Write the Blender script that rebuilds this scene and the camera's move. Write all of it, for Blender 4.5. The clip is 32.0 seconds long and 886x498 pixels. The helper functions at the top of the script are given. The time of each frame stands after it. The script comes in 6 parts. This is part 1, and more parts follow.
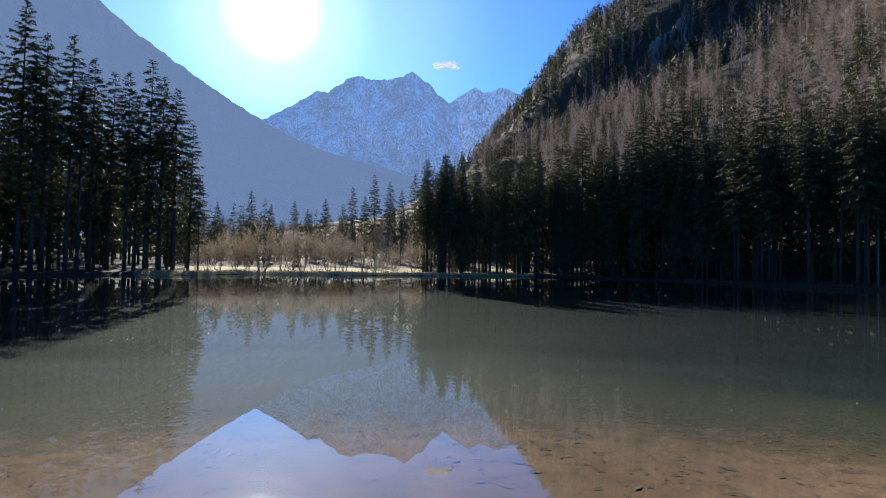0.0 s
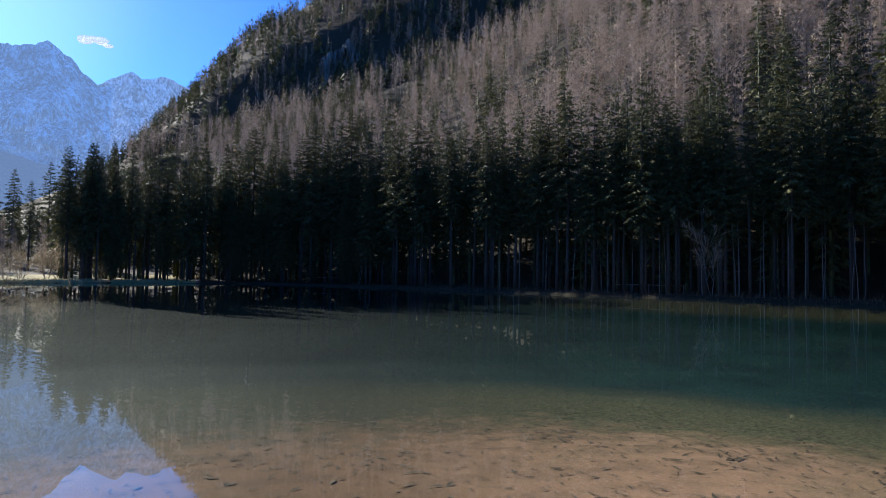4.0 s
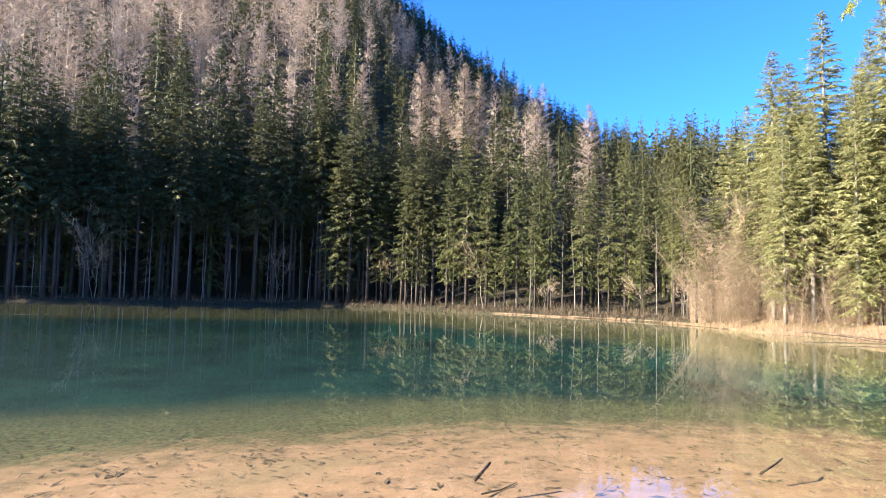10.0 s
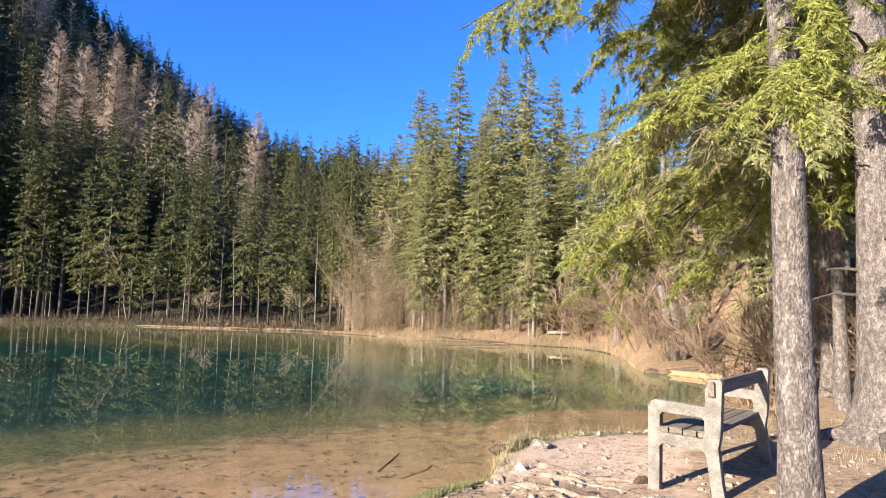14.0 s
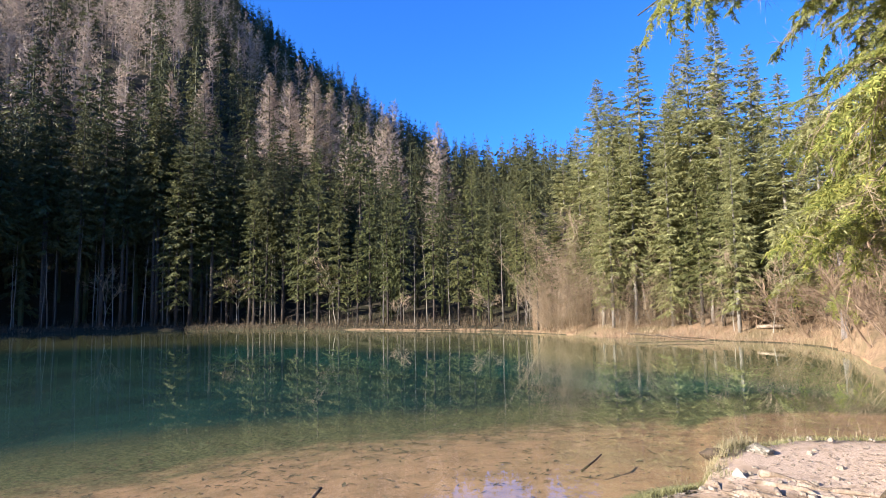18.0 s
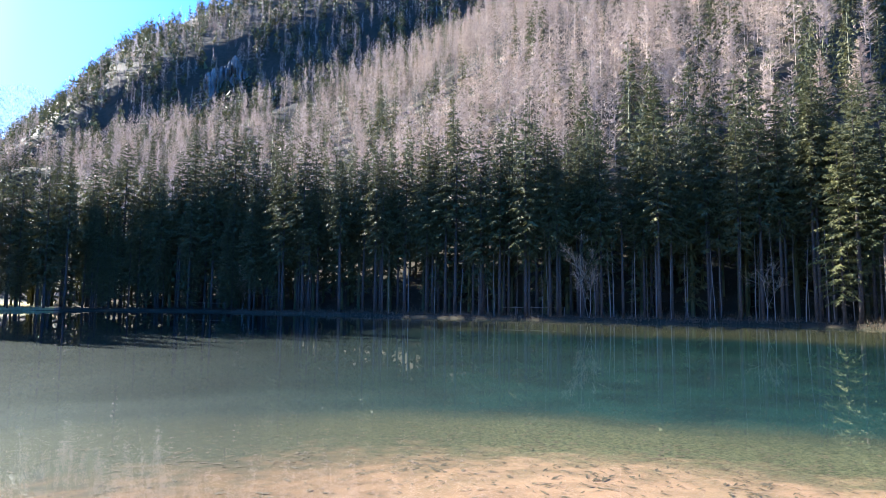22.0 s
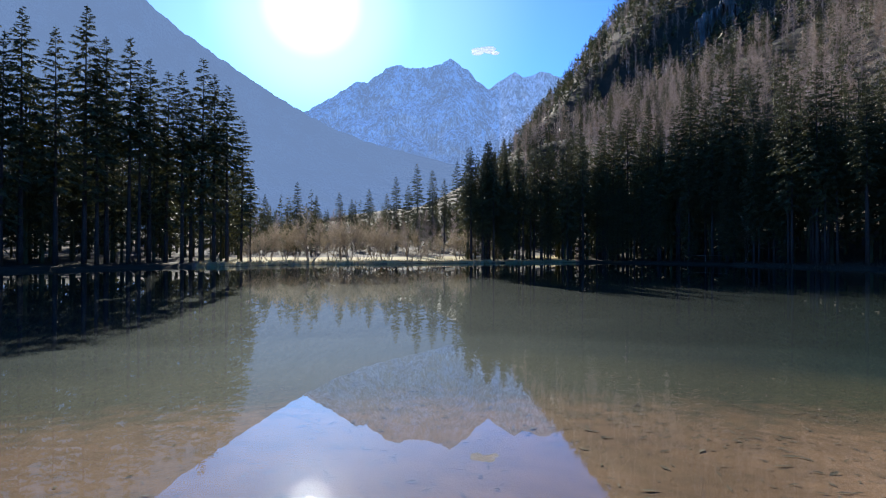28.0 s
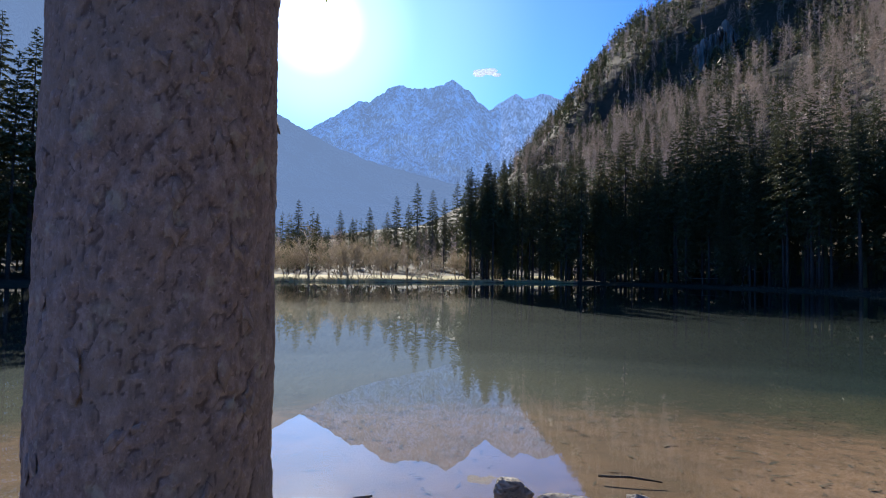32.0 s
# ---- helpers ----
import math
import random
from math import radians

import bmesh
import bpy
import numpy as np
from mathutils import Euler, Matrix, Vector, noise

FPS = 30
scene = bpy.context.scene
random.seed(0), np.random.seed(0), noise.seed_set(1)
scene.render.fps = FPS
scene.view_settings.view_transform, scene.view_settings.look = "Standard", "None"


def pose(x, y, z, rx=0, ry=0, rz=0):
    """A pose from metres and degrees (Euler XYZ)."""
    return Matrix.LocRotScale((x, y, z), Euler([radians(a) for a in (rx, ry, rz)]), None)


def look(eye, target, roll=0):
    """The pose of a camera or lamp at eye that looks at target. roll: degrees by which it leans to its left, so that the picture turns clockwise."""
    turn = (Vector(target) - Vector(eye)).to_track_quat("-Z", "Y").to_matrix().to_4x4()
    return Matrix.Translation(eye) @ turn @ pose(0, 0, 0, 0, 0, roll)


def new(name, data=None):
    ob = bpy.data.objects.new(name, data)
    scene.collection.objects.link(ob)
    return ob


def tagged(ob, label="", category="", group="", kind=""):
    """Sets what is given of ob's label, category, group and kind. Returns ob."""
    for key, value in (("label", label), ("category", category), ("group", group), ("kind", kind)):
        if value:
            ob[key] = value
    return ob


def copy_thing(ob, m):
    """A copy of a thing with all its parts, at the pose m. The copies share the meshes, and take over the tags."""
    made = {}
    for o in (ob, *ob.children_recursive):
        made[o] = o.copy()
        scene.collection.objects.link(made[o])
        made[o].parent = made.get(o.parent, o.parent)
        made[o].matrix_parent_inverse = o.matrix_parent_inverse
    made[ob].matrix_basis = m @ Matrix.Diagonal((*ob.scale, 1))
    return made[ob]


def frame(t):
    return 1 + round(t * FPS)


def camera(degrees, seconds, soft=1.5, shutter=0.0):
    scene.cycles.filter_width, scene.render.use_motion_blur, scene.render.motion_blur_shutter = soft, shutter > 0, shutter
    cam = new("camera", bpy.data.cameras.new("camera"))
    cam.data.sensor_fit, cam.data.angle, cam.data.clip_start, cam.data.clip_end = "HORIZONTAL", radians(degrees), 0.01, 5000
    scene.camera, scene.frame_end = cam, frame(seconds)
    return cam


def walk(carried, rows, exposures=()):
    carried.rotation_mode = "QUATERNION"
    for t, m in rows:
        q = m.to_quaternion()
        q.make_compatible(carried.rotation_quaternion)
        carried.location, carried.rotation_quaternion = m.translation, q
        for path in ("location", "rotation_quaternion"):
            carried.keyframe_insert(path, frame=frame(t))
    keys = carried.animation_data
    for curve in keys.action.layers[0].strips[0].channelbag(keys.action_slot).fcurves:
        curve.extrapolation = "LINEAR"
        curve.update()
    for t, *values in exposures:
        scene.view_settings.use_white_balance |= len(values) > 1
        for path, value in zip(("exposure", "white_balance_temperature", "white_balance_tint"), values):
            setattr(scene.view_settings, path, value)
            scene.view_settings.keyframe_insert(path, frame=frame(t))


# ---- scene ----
cam = camera(72.0, 32.0, soft=1.0)

# seconds, eye x, y, z, heading clockwise from +y, pitch, roll
PATH = [
    (0, 0.01, -0.00, 1.649, -13.44, 1.61, 1.11),
    (0.5, 0.21, -0.11, 1.661, -11.85, 1.56, 0.90),
    (1, 0.27, -0.09, 1.667, -9.61, 1.48, 0.72),
    (1.5, 0.27, 0.09, 1.669, -5.36, 1.63, 1.45),
    (2, 0.10, 0.27, 1.676, -0.22, 1.65, 1.54),
    (2.5, 0.00, 0.23, 1.663, 4.03, 1.82, 1.47),
    (3, -0.17, -0.02, 1.650, 8.96, 2.05, 1.40),
    (3.5, -0.29, -0.10, 1.649, 13.55, 2.39, 1.46),
    (5.5, -0.26, -0.28, 1.634, 24.25, 3.48, -0.36),
    (6, -0.24, -0.26, 1.634, 27.25, 3.60, 0.43),
    (6.5, -0.24, -0.22, 1.630, 31.22, 3.70, 0.72),
    (7, -0.36, -0.07, 1.629, 40.52, 3.75, 0.19),
    (7.5, -0.48, 0.25, 1.659, 47.93, 3.26, 0.55),
    (8, -0.36, 0.26, 1.666, 54.22, 3.32, 1.05),
    (8.5, -0.19, 0.28, 1.645, 59.55, 3.52, 1.60),
    (9, -0.11, 0.28, 1.635, 63.46, 3.64, 1.51),
    (9.5, -0.13, 0.22, 1.644, 66.99, 3.81, 1.59),
    (10, -0.06, 0.21, 1.652, 70.41, 3.98, 1.22),
    (10.5, 0.00, 0.19, 1.644, 73.43, 4.20, 1.28),
    (11, -0.07, 0.15, 1.651, 76.37, 4.19, 1.29),
    (11.5, -0.01, 0.12, 1.645, 80.16, 4.11, 0.91),
    (12, 0.09, 0.06, 1.645, 85.02, 4.31, 0.65),
    (12.5, 0.16, -0.00, 1.631, 89.43, 4.70, 0.69),
    (13, 0.21, -0.05, 1.623, 94.28, 5.07, 0.78),
    (13.5, 0.20, -0.06, 1.634, 97.75, 5.30, 0.94),
    (14, 0.20, -0.07, 1.635, 101.07, 5.58, 1.09),
    (14.5, 0.19, -0.08, 1.634, 103.61, 5.71, 1.07),
    (16.5, 0.02, -0.06, 1.678, 97.42, 5.67, -1.24),
    (17, 0.21, -0.06, 1.665, 93.28, 5.72, -0.89),
    (17.5, 0.10, -0.02, 1.664, 88.78, 5.62, -1.23),
    (18, 0.11, -0.00, 1.659, 83.99, 5.42, -0.92),
    (18.5, 0.09, 0.04, 1.683, 79.38, 5.38, -1.75),
    (19, 0.05, 0.08, 1.696, 70.80, 5.73, -2.73),
    (19.5, 0.03, -0.30, 1.647, 61.83, 5.98, -2.47),
    (20, 0.18, -0.32, 1.646, 54.69, 5.85, -1.29),
    (20.5, 0.22, -0.09, 1.653, 47.30, 5.60, -0.13),
    (21, 0.27, -0.10, 1.648, 39.62, 5.48, 0.62),
    (21.5, 0.13, -0.12, 1.649, 31.87, 5.31, 0.63),
    (22, 0.06, 0.03, 1.651, 27.12, 5.10, 0.51),
    (22.5, -0.00, 0.11, 1.653, 22.07, 4.84, 0.92),
    (23, 0.03, 0.09, 1.651, 18.92, 4.00, 0.99),
    (23.5, 0.03, 0.12, 1.653, 15.09, 3.44, 0.82),
    (24, -0.03, 0.16, 1.655, 10.13, 3.23, 0.84),
    (24.5, -0.10, 0.15, 1.650, 4.11, 2.72, 0.49),
    (25, -0.18, 0.13, 1.648, -2.35, 2.45, 0.35),
    (25.5, -0.12, 0.07, 1.649, -7.93, 2.39, 0.50),
    (26, -0.06, 0.02, 1.648, -11.09, 2.36, 0.84),
    (26.5, -0.12, -0.03, 1.652, -13.17, 1.62, 0.69),
    (28.5, -0.23, -1.01, 1.650, -17.69, 0.24, 0.11),
    (29, -0.285, -1.094, 1.639, -16.97, 0.15, -0.20),
    (29.5, -0.27, -1.17, 1.641, -17.97, 0.33, 0.37),
    (30, -0.12, -1.36, 1.650, -19.21, -0.65, 1.76),
    (30.5, -0.04, -1.48, 1.646, -19.29, -1.16, 1.29),
    (31, -0.03, -1.61, 1.641, -15.86, -0.93, 0.71),
    (31.5, 0.03, -1.71, 1.648, -15.78, 1.55, -0.59),
    (32, 0.09, -1.81, 1.650, -17.31, 2.21, 0.95),
]


def heading(az, el=0.0):
    """The unit vector of a heading in degrees, clockwise from +y, and an elevation."""
    a, e = radians(az), radians(el)
    return Vector((math.sin(a) * math.cos(e), math.cos(a) * math.cos(e), math.sin(e)))


walk(cam, [(t, look((x, y, z), Vector((x, y, z)) + heading(yaw, pitch), roll)) for t, x, y, z, yaw, pitch, roll in PATH],
     exposures=[(0, 1.1, 6500, 10), (3.5, 1.15, 6300, 10), (6, 2.15, 5900, 10), (7, 2.9, 6300, 10), (8, 2.72, 6500, 10), (9, 2.72, 6800, 10), (12, 2.15, 7000, 10), (14, 1.95, 7000, 10), (17, 1.85, 6800, 10), (19, 2.05, 6200, 10), (20, 2.15, 5800, 10), (21, 2.85, 5900, 10), (22, 2.95, 6100, 10), (23, 2.85, 6500, 10), (24, 2.0, 6600, 10), (24.5, 1.7, 6400, 10), (26, 1.25, 6300, 10), (32, 1.25, 6400, 10)])

# ---- light ----
SUN_AZ, SUN_EL = -29.6, 21.8
SUN_WAY = heading(SUN_AZ, SUN_EL)
world = bpy.data.worlds.new("sky")
scene.world = world
world.use_nodes = True
wn, wl = world.node_tree.nodes, world.node_tree.links
wn.clear()
sky = wn.new("ShaderNodeTexSky")
sky.sky_type, sky.sun_disc = "NISHITA", False
sky.sun_elevation, sky.sun_rotation = radians(SUN_EL), radians(SUN_AZ)
sky.altitude, sky.air_density, sky.dust_density, sky.ozone_density = 1500, 1.0, 0.6, 4.0
air = wn.new("ShaderNodeBackground")
air.inputs["Strength"].default_value = 0.072
tint = wn.new("ShaderNodeMix")
tint.data_type, tint.blend_type = "RGBA", "MULTIPLY"
tint.inputs[0].default_value = 1.0
tint.inputs[7].default_value = (0.26, 0.74, 1.42, 1)  # clear cold winter air
wl.new(sky.outputs[0], tint.inputs[6])
wl.new(tint.outputs[2], air.inputs["Color"])
# the sun's own bright disc and the glow of the air round it
coord = wn.new("ShaderNodeTexCoord")
dot = wn.new("ShaderNodeVectorMath")
dot.operation = "DOT_PRODUCT"
dot.inputs[1].default_value = SUN_WAY
wl.new(coord.outputs["Generated"], dot.inputs[0])
glow_total = None
for size, amount in ((0.36, 60.0), (1.5, 1.1), (3.0, 0.28), (6.0, 0.13), (13.0, 0.075), (24.0, 0.05)):
    ramp = wn.new("ShaderNodeMapRange")
    ramp.interpolation_type = "SMOOTHSTEP"
    ramp.inputs["From Min"].default_value = math.cos(radians(size * 1.6))
    ramp.inputs["From Max"].default_value = math.cos(radians(size * 0.4))
    ramp.inputs["To Max"].default_value = amount
    wl.new(dot.outputs["Value"], ramp.inputs["Value"])
    if glow_total is None:
        glow_total = ramp.outputs[0]
    else:
        add = wn.new("ShaderNodeMath")
        wl.new(glow_total, add.inputs[0])
        wl.new(ramp.outputs[0], add.inputs[1])
        glow_total = add.outputs[0]
glow = wn.new("ShaderNodeBackground")
glow.inputs["Color"].default_value = (1.0, 0.97, 0.92, 1)
wl.new(glow_total, glow.inputs["Strength"])
both = wn.new("ShaderNodeAddShader")
wl.new(air.outputs[0], both.inputs[0])
wl.new(glow.outputs[0], both.inputs[1])
wl.new(both.outputs[0], wn.new("ShaderNodeOutputWorld").inputs["Surface"])

sun_data = bpy.data.lights.new("sun", "SUN")
sun_data.energy, sun_data.angle, sun_data.color = 4.8, radians(0.53), (1.0, 0.93, 0.82)
sun = new("sun", sun_data)
sun.matrix_world = look(SUN_WAY * 300, (0, 0, 0))


# ---- materials ----
class Mat:
    """A node material under construction."""

    def __init__(self, name):
        self.m = bpy.data.materials.new(name)
        self.m.use_nodes = True
        self.n, self.l = self.m.node_tree.nodes, self.m.node_tree.links
        self.b = self.n["Principled BSDF"]
        self.xyz = self.n.new("ShaderNodeTexCoord").outputs["Object"]

    def noise(self, scale, detail=4.0, stretch=(1, 1, 1), rough=0.55, kind="noise"):
        vec = self.xyz
        if tuple(stretch) != (1, 1, 1):
            mp = self.n.new("ShaderNodeMapping")
            mp.inputs["Scale"].default_value = stretch
            self.l.new(vec, mp.inputs["Vector"])
            vec = mp.outputs[0]
        if kind == "noise":
            t = self.n.new("ShaderNodeTexNoise")
            t.inputs["Detail"].default_value = detail
            t.inputs["Roughness"].default_value = rough
        else:
            t = self.n.new("ShaderNodeTexVoronoi")
            t.feature = kind
        t.inputs["Scale"].default_value = scale
        self.l.new(vec, t.inputs["Vector"])
        return t.outputs["Distance"] if kind != "noise" else t.outputs["Fac"]

    def ramp(self, fac, stops):
        r = self.n.new("ShaderNodeValToRGB")
        while len(r.color_ramp.elements) < len(stops):
            r.color_ramp.elements.new(0.5)
        for e, (p, c) in zip(r.color_ramp.elements, stops):
            e.position, e.color = p, (*c, 1)
        self.l.new(fac, r.inputs[0])
        return r.outputs["Color"]

    def step(self, fac, lo, hi):
        r = self.n.new("ShaderNodeMapRange")
        r.interpolation_type = "SMOOTHSTEP"
        r.inputs["From Min"].default_value, r.inputs["From Max"].default_value = lo, hi
        self.l.new(fac, r.inputs["Value"])
        return r.outputs[0]

    def mix(self, fac, a, b, blend="MIX"):
        x = self.n.new("ShaderNodeMix")
        x.data_type, x.blend_type = "RGBA", blend
        for sock, v in ((x.inputs[0], fac), (x.inputs[6], a), (x.inputs[7], b)):
            if isinstance(v, (int, float)):
                sock.default_value = v
            elif isinstance(v, tuple):
                sock.default_value = (*v, 1)
            else:
                self.l.new(v, sock)
        return x.outputs[2]

    def math(self, op, a, b=0.0):
        x = self.n.new("ShaderNodeMath")
        x.operation = op
        for sock, v in zip(x.inputs, (a, b)):
            if isinstance(v, (int, float)):
                sock.default_value = v
            else:
                self.l.new(v, sock)
        return x.outputs[0]

    def attr(self, name):
        a = self.n.new("ShaderNodeAttribute")
        a.attribute_name = name
        return a.outputs["Color"]

    def split(self, col):
        s = self.n.new("ShaderNodeSeparateColor")
        self.l.new(col, s.inputs[0])
        return s.outputs

    def random(self, island=False):
        if island:
            return self.n.new("ShaderNodeNewGeometry").outputs["Random Per Island"]
        return self.n.new("ShaderNodeObjectInfo").outputs["Random"]

    def color(self, c):
        self.l.new(c, self.b.inputs["Base Color"])
        return self

    def bump(self, height, strength=0.5, distance=0.02):
        bp = self.n.new("ShaderNodeBump")
        bp.inputs["Strength"].default_value, bp.inputs["Distance"].default_value = strength, distance
        self.l.new(height, bp.inputs["Height"])
        self.l.new(bp.outputs[0], self.b.inputs["Normal"])
        return self

    def rough(self, v, spec=0.3):
        self.b.inputs["Roughness"].default_value = v
        self.b.inputs["Specular IOR Level"].default_value = spec
        return self


def foliage(name, dark, light, thin=0.3):
    """Needles or leaves: colour varies clump by clump and tree by tree, and light shines through."""
    k = Mat(name)
    c = k.ramp(k.random(True), [(0.0, dark), (1.0, light)])
    c = k.mix(k.ramp(k.random(), [(0.0, (0.1, 0.1, 0.1)), (1.0, (0.9, 0.9, 0.9))]), c, k.mix(0.22, c, (0.20, 0.15, 0.06)))
    c = k.mix(k.step(k.noise(0.9, 2), 0.35, 0.75), c, k.mix(1.0, c, (0.6, 0.62, 0.55), "MULTIPLY"))
    k.color(c).rough(0.65, 0.25)
    tr = k.n.new("ShaderNodeBsdfTranslucent")
    k.l.new(c, tr.inputs["Color"])
    ms = k.n.new("ShaderNodeMixShader")
    ms.inputs[0].default_value = thin
    k.l.new(k.b.outputs[0], ms.inputs[1])
    k.l.new(tr.outputs[0], ms.inputs[2])
    k.l.new(ms.outputs[0], k.n["Material Output"].inputs["Surface"])
    return k.m


def bark(name, dark, light, scale=1.0, crack=True):
    """Bark: plates parted by dark cracks, with lichen-grey patches."""
    k = Mat(name)
    big = k.noise(3.0 * scale, 5, (1, 1, 0.35))
    fine = k.noise(26 * scale, 4, (1, 1, 0.4))
    c = k.ramp(big, [(0.3, dark), (0.7, light)])
    c = k.mix(k.step(fine, 0.4, 0.7), c, k.mix(0.6, c, light))
    if crack:
        flake = k.noise(22 * scale, 1, (1, 1, 0.55), kind="F1")
        gap = k.step(flake, 0.75, 0.35)
        worn = k.step(k.noise(7 * scale, 6, (1, 1, 0.6), 0.7), 0.36, 0.62)
        c = k.mix(k.math("MULTIPLY", gap, 0.55), k.mix(0.55, c, (0.02, 0.017, 0.015)), c)
        c = k.mix(worn, k.mix(0.6, c, (0.03, 0.024, 0.02)), c)
        k.bump(k.math("ADD", k.math("MULTIPLY", gap, 0.5), k.math("ADD", worn, fine)), 0.8, 0.015)
    else:
        k.bump(fine, 0.5, 0.01)
    k.color(c).rough(0.9, 0.15)
    return k.m


def scaly_bark(name):
    """Old spruce bark: rounded grey-brown scales parted by dark cracks, patched with grey-green lichen."""
    k = Mat(name)
    relief = k.split(k.attr("relief"))[0]
    big, fine, grain = k.noise(2.6, 5), k.noise(38, 5, (1, 1, 0.6), 0.75), k.noise(120, 3)
    c = k.ramp(fine, [(0.25, (0.10, 0.080, 0.066)), (0.5, (0.21, 0.172, 0.145)), (0.8, (0.39, 0.34, 0.29))])
    c = k.mix(k.step(big, 0.42, 0.62), c, k.mix(0.45, c, (0.20, 0.185, 0.15)))
    c = k.mix(k.step(k.noise(5.5, 4), 0.60, 0.72), c, k.mix(0.5, c, (0.26, 0.155, 0.10)))
    c = k.mix(k.step(relief, 0.05, 0.6), k.mix(0.62, c, (0.05, 0.04, 0.033)), c)
    c = k.mix(k.math("MULTIPLY", k.step(grain, 0.55, 0.8), 0.5), c, (0.42, 0.37, 0.32))
    c = k.mix(k.math("MULTIPLY", k.step(k.noise(17, 4), 0.60, 0.70), 0.45), c, (0.34, 0.36, 0.27))
    k.color(c).rough(0.92, 0.15)
    k.bump(k.math("ADD", fine, k.math("MULTIPLY", grain, 0.4)), 0.8, 0.006)
    return k.m


def plain(name, c1, c2, scale, rough=0.85, bump=0.3, fine=6.0, stretch=(1, 1, 1)):
    """A surface that varies between two colours at two scales."""
    k = Mat(name)
    a, b = k.noise(scale, 4, stretch), k.noise(scale * fine, 5, stretch)
    c = k.mix(k.step(a, 0.35, 0.68), c1, c2)
    c = k.mix(k.step(b, 0.35, 0.75), c, k.mix(1.0, c, (0.62, 0.6, 0.58), "MULTIPLY"))
    k.color(c).rough(rough, 0.25).bump(b, bump, 0.02)
    return k.m


# spruce tones: darker where the wood is shaded, paler where sun strikes, painted in
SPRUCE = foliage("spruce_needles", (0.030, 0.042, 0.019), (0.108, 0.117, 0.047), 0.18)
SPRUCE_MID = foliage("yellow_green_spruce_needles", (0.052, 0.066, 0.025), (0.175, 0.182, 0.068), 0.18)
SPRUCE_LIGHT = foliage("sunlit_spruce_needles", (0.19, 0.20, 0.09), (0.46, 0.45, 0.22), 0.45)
NEEDLE_NEAR = foliage("yellow_green_needles", (0.13, 0.175, 0.042), (0.47, 0.455, 0.13), 0.5)
LARCH = foliage("bare_larch_twigs", (0.33, 0.25, 0.205), (0.55, 0.43, 0.355), 0.18)
TWIG = foliage("bare_twigs", (0.19, 0.15, 0.105), (0.40, 0.33, 0.24), 0.4)
BRUSH_TWIG = foliage("beige_brush_twigs", (0.27, 0.195, 0.14), (0.45, 0.345, 0.255), 0.2)
RED_TWIG = foliage("reddish_twigs", (0.15, 0.095, 0.07), (0.29, 0.20, 0.15), 0.15)
DEAD = foliage("dead_brown_twigs", (0.19, 0.14, 0.10), (0.42, 0.32, 0.22), 0.1)
LEAVES = foliage("fallen_leaves", (0.16, 0.105, 0.065), (0.36, 0.25, 0.16), 0.2)
DRY = foliage("dry_grass_blades", (0.28, 0.23, 0.13), (0.48, 0.41, 0.27), 0.35)
GREEN_GRASS = foliage("green_grass_blades", (0.15, 0.155, 0.065), (0.33, 0.31, 0.16), 0.3)
BARK = bark("spruce_bark", (0.055, 0.044, 0.037), (0.14, 0.118, 0.10))
PALE_BARK = bark("pale_grey_bark", (0.17, 0.15, 0.13), (0.38, 0.345, 0.30), 1.0, False)
POLE_BARK = bark("grey_pole_bark", (0.11, 0.10, 0.09), (0.25, 0.225, 0.20), 1.0, False)
STALK = foliage("shore_stalks", (0.07, 0.05, 0.035), (0.18, 0.13, 0.09), 0.1)
NEAR_BARK = bark("near_spruce_bark", (0.19, 0.155, 0.14), (0.36, 0.31, 0.29), 3.2)
HERO_BARK = scaly_bark("scaly_spruce_bark")
CONCRETE = plain("weathered_concrete", (0.235, 0.215, 0.195), (0.14, 0.126, 0.11), 9, 0.9, 0.6, 9)
WOOD = plain("grey_brown_wood", (0.13, 0.105, 0.085), (0.21, 0.18, 0.15), 5, 0.8, 0.5, 8, (0.25, 6, 6))
RAIL_WOOD = plain("pale_rail_wood", (0.21, 0.185, 0.15), (0.14, 0.12, 0.10), 3, 0.8, 0.3)
def limestone(name):
    """Weathered limestone, pale and pitted."""
    k = Mat(name)
    a, pits, fine = k.noise(7, 5), k.noise(26, 5, (1, 1, 2.2), 0.7), k.noise(120, 3)
    c = k.mix(k.step(a, 0.35, 0.68), (0.44, 0.385, 0.305), (0.29, 0.25, 0.20))
    c = k.mix(k.math("MULTIPLY", k.step(pits, 0.44, 0.36), 0.7), c, (0.08, 0.07, 0.06))
    k.color(c).rough(0.95, 0.1).bump(k.math("ADD", k.step(pits, 0.35, 0.55), k.math("MULTIPLY", fine, 0.2)), 1.0, 0.02)
    return k.m


STONE = limestone("grey_limestone")
PEBBLE = plain("grey_brown_pebbles", (0.30, 0.25, 0.20), (0.17, 0.14, 0.11), 20, 0.9, 0.3)
DARK_WOOD = plain("wet_dark_wood", (0.06, 0.045, 0.03), (0.14, 0.10, 0.07), 6, 1.0, 0.5)
SUNKEN = plain("sunken_leaves", (0.10, 0.075, 0.045), (0.17, 0.125, 0.075), 3, 1.0, 0.4)
ROOT_WOOD = plain("bleached_root_wood", (0.33, 0.26, 0.205), (0.17, 0.125, 0.09), 8, 0.85, 0.8)
CLIFF = plain("pale_limestone", (0.25, 0.24, 0.225), (0.11, 0.105, 0.095), 0.05, 0.9, 0.6, 5)


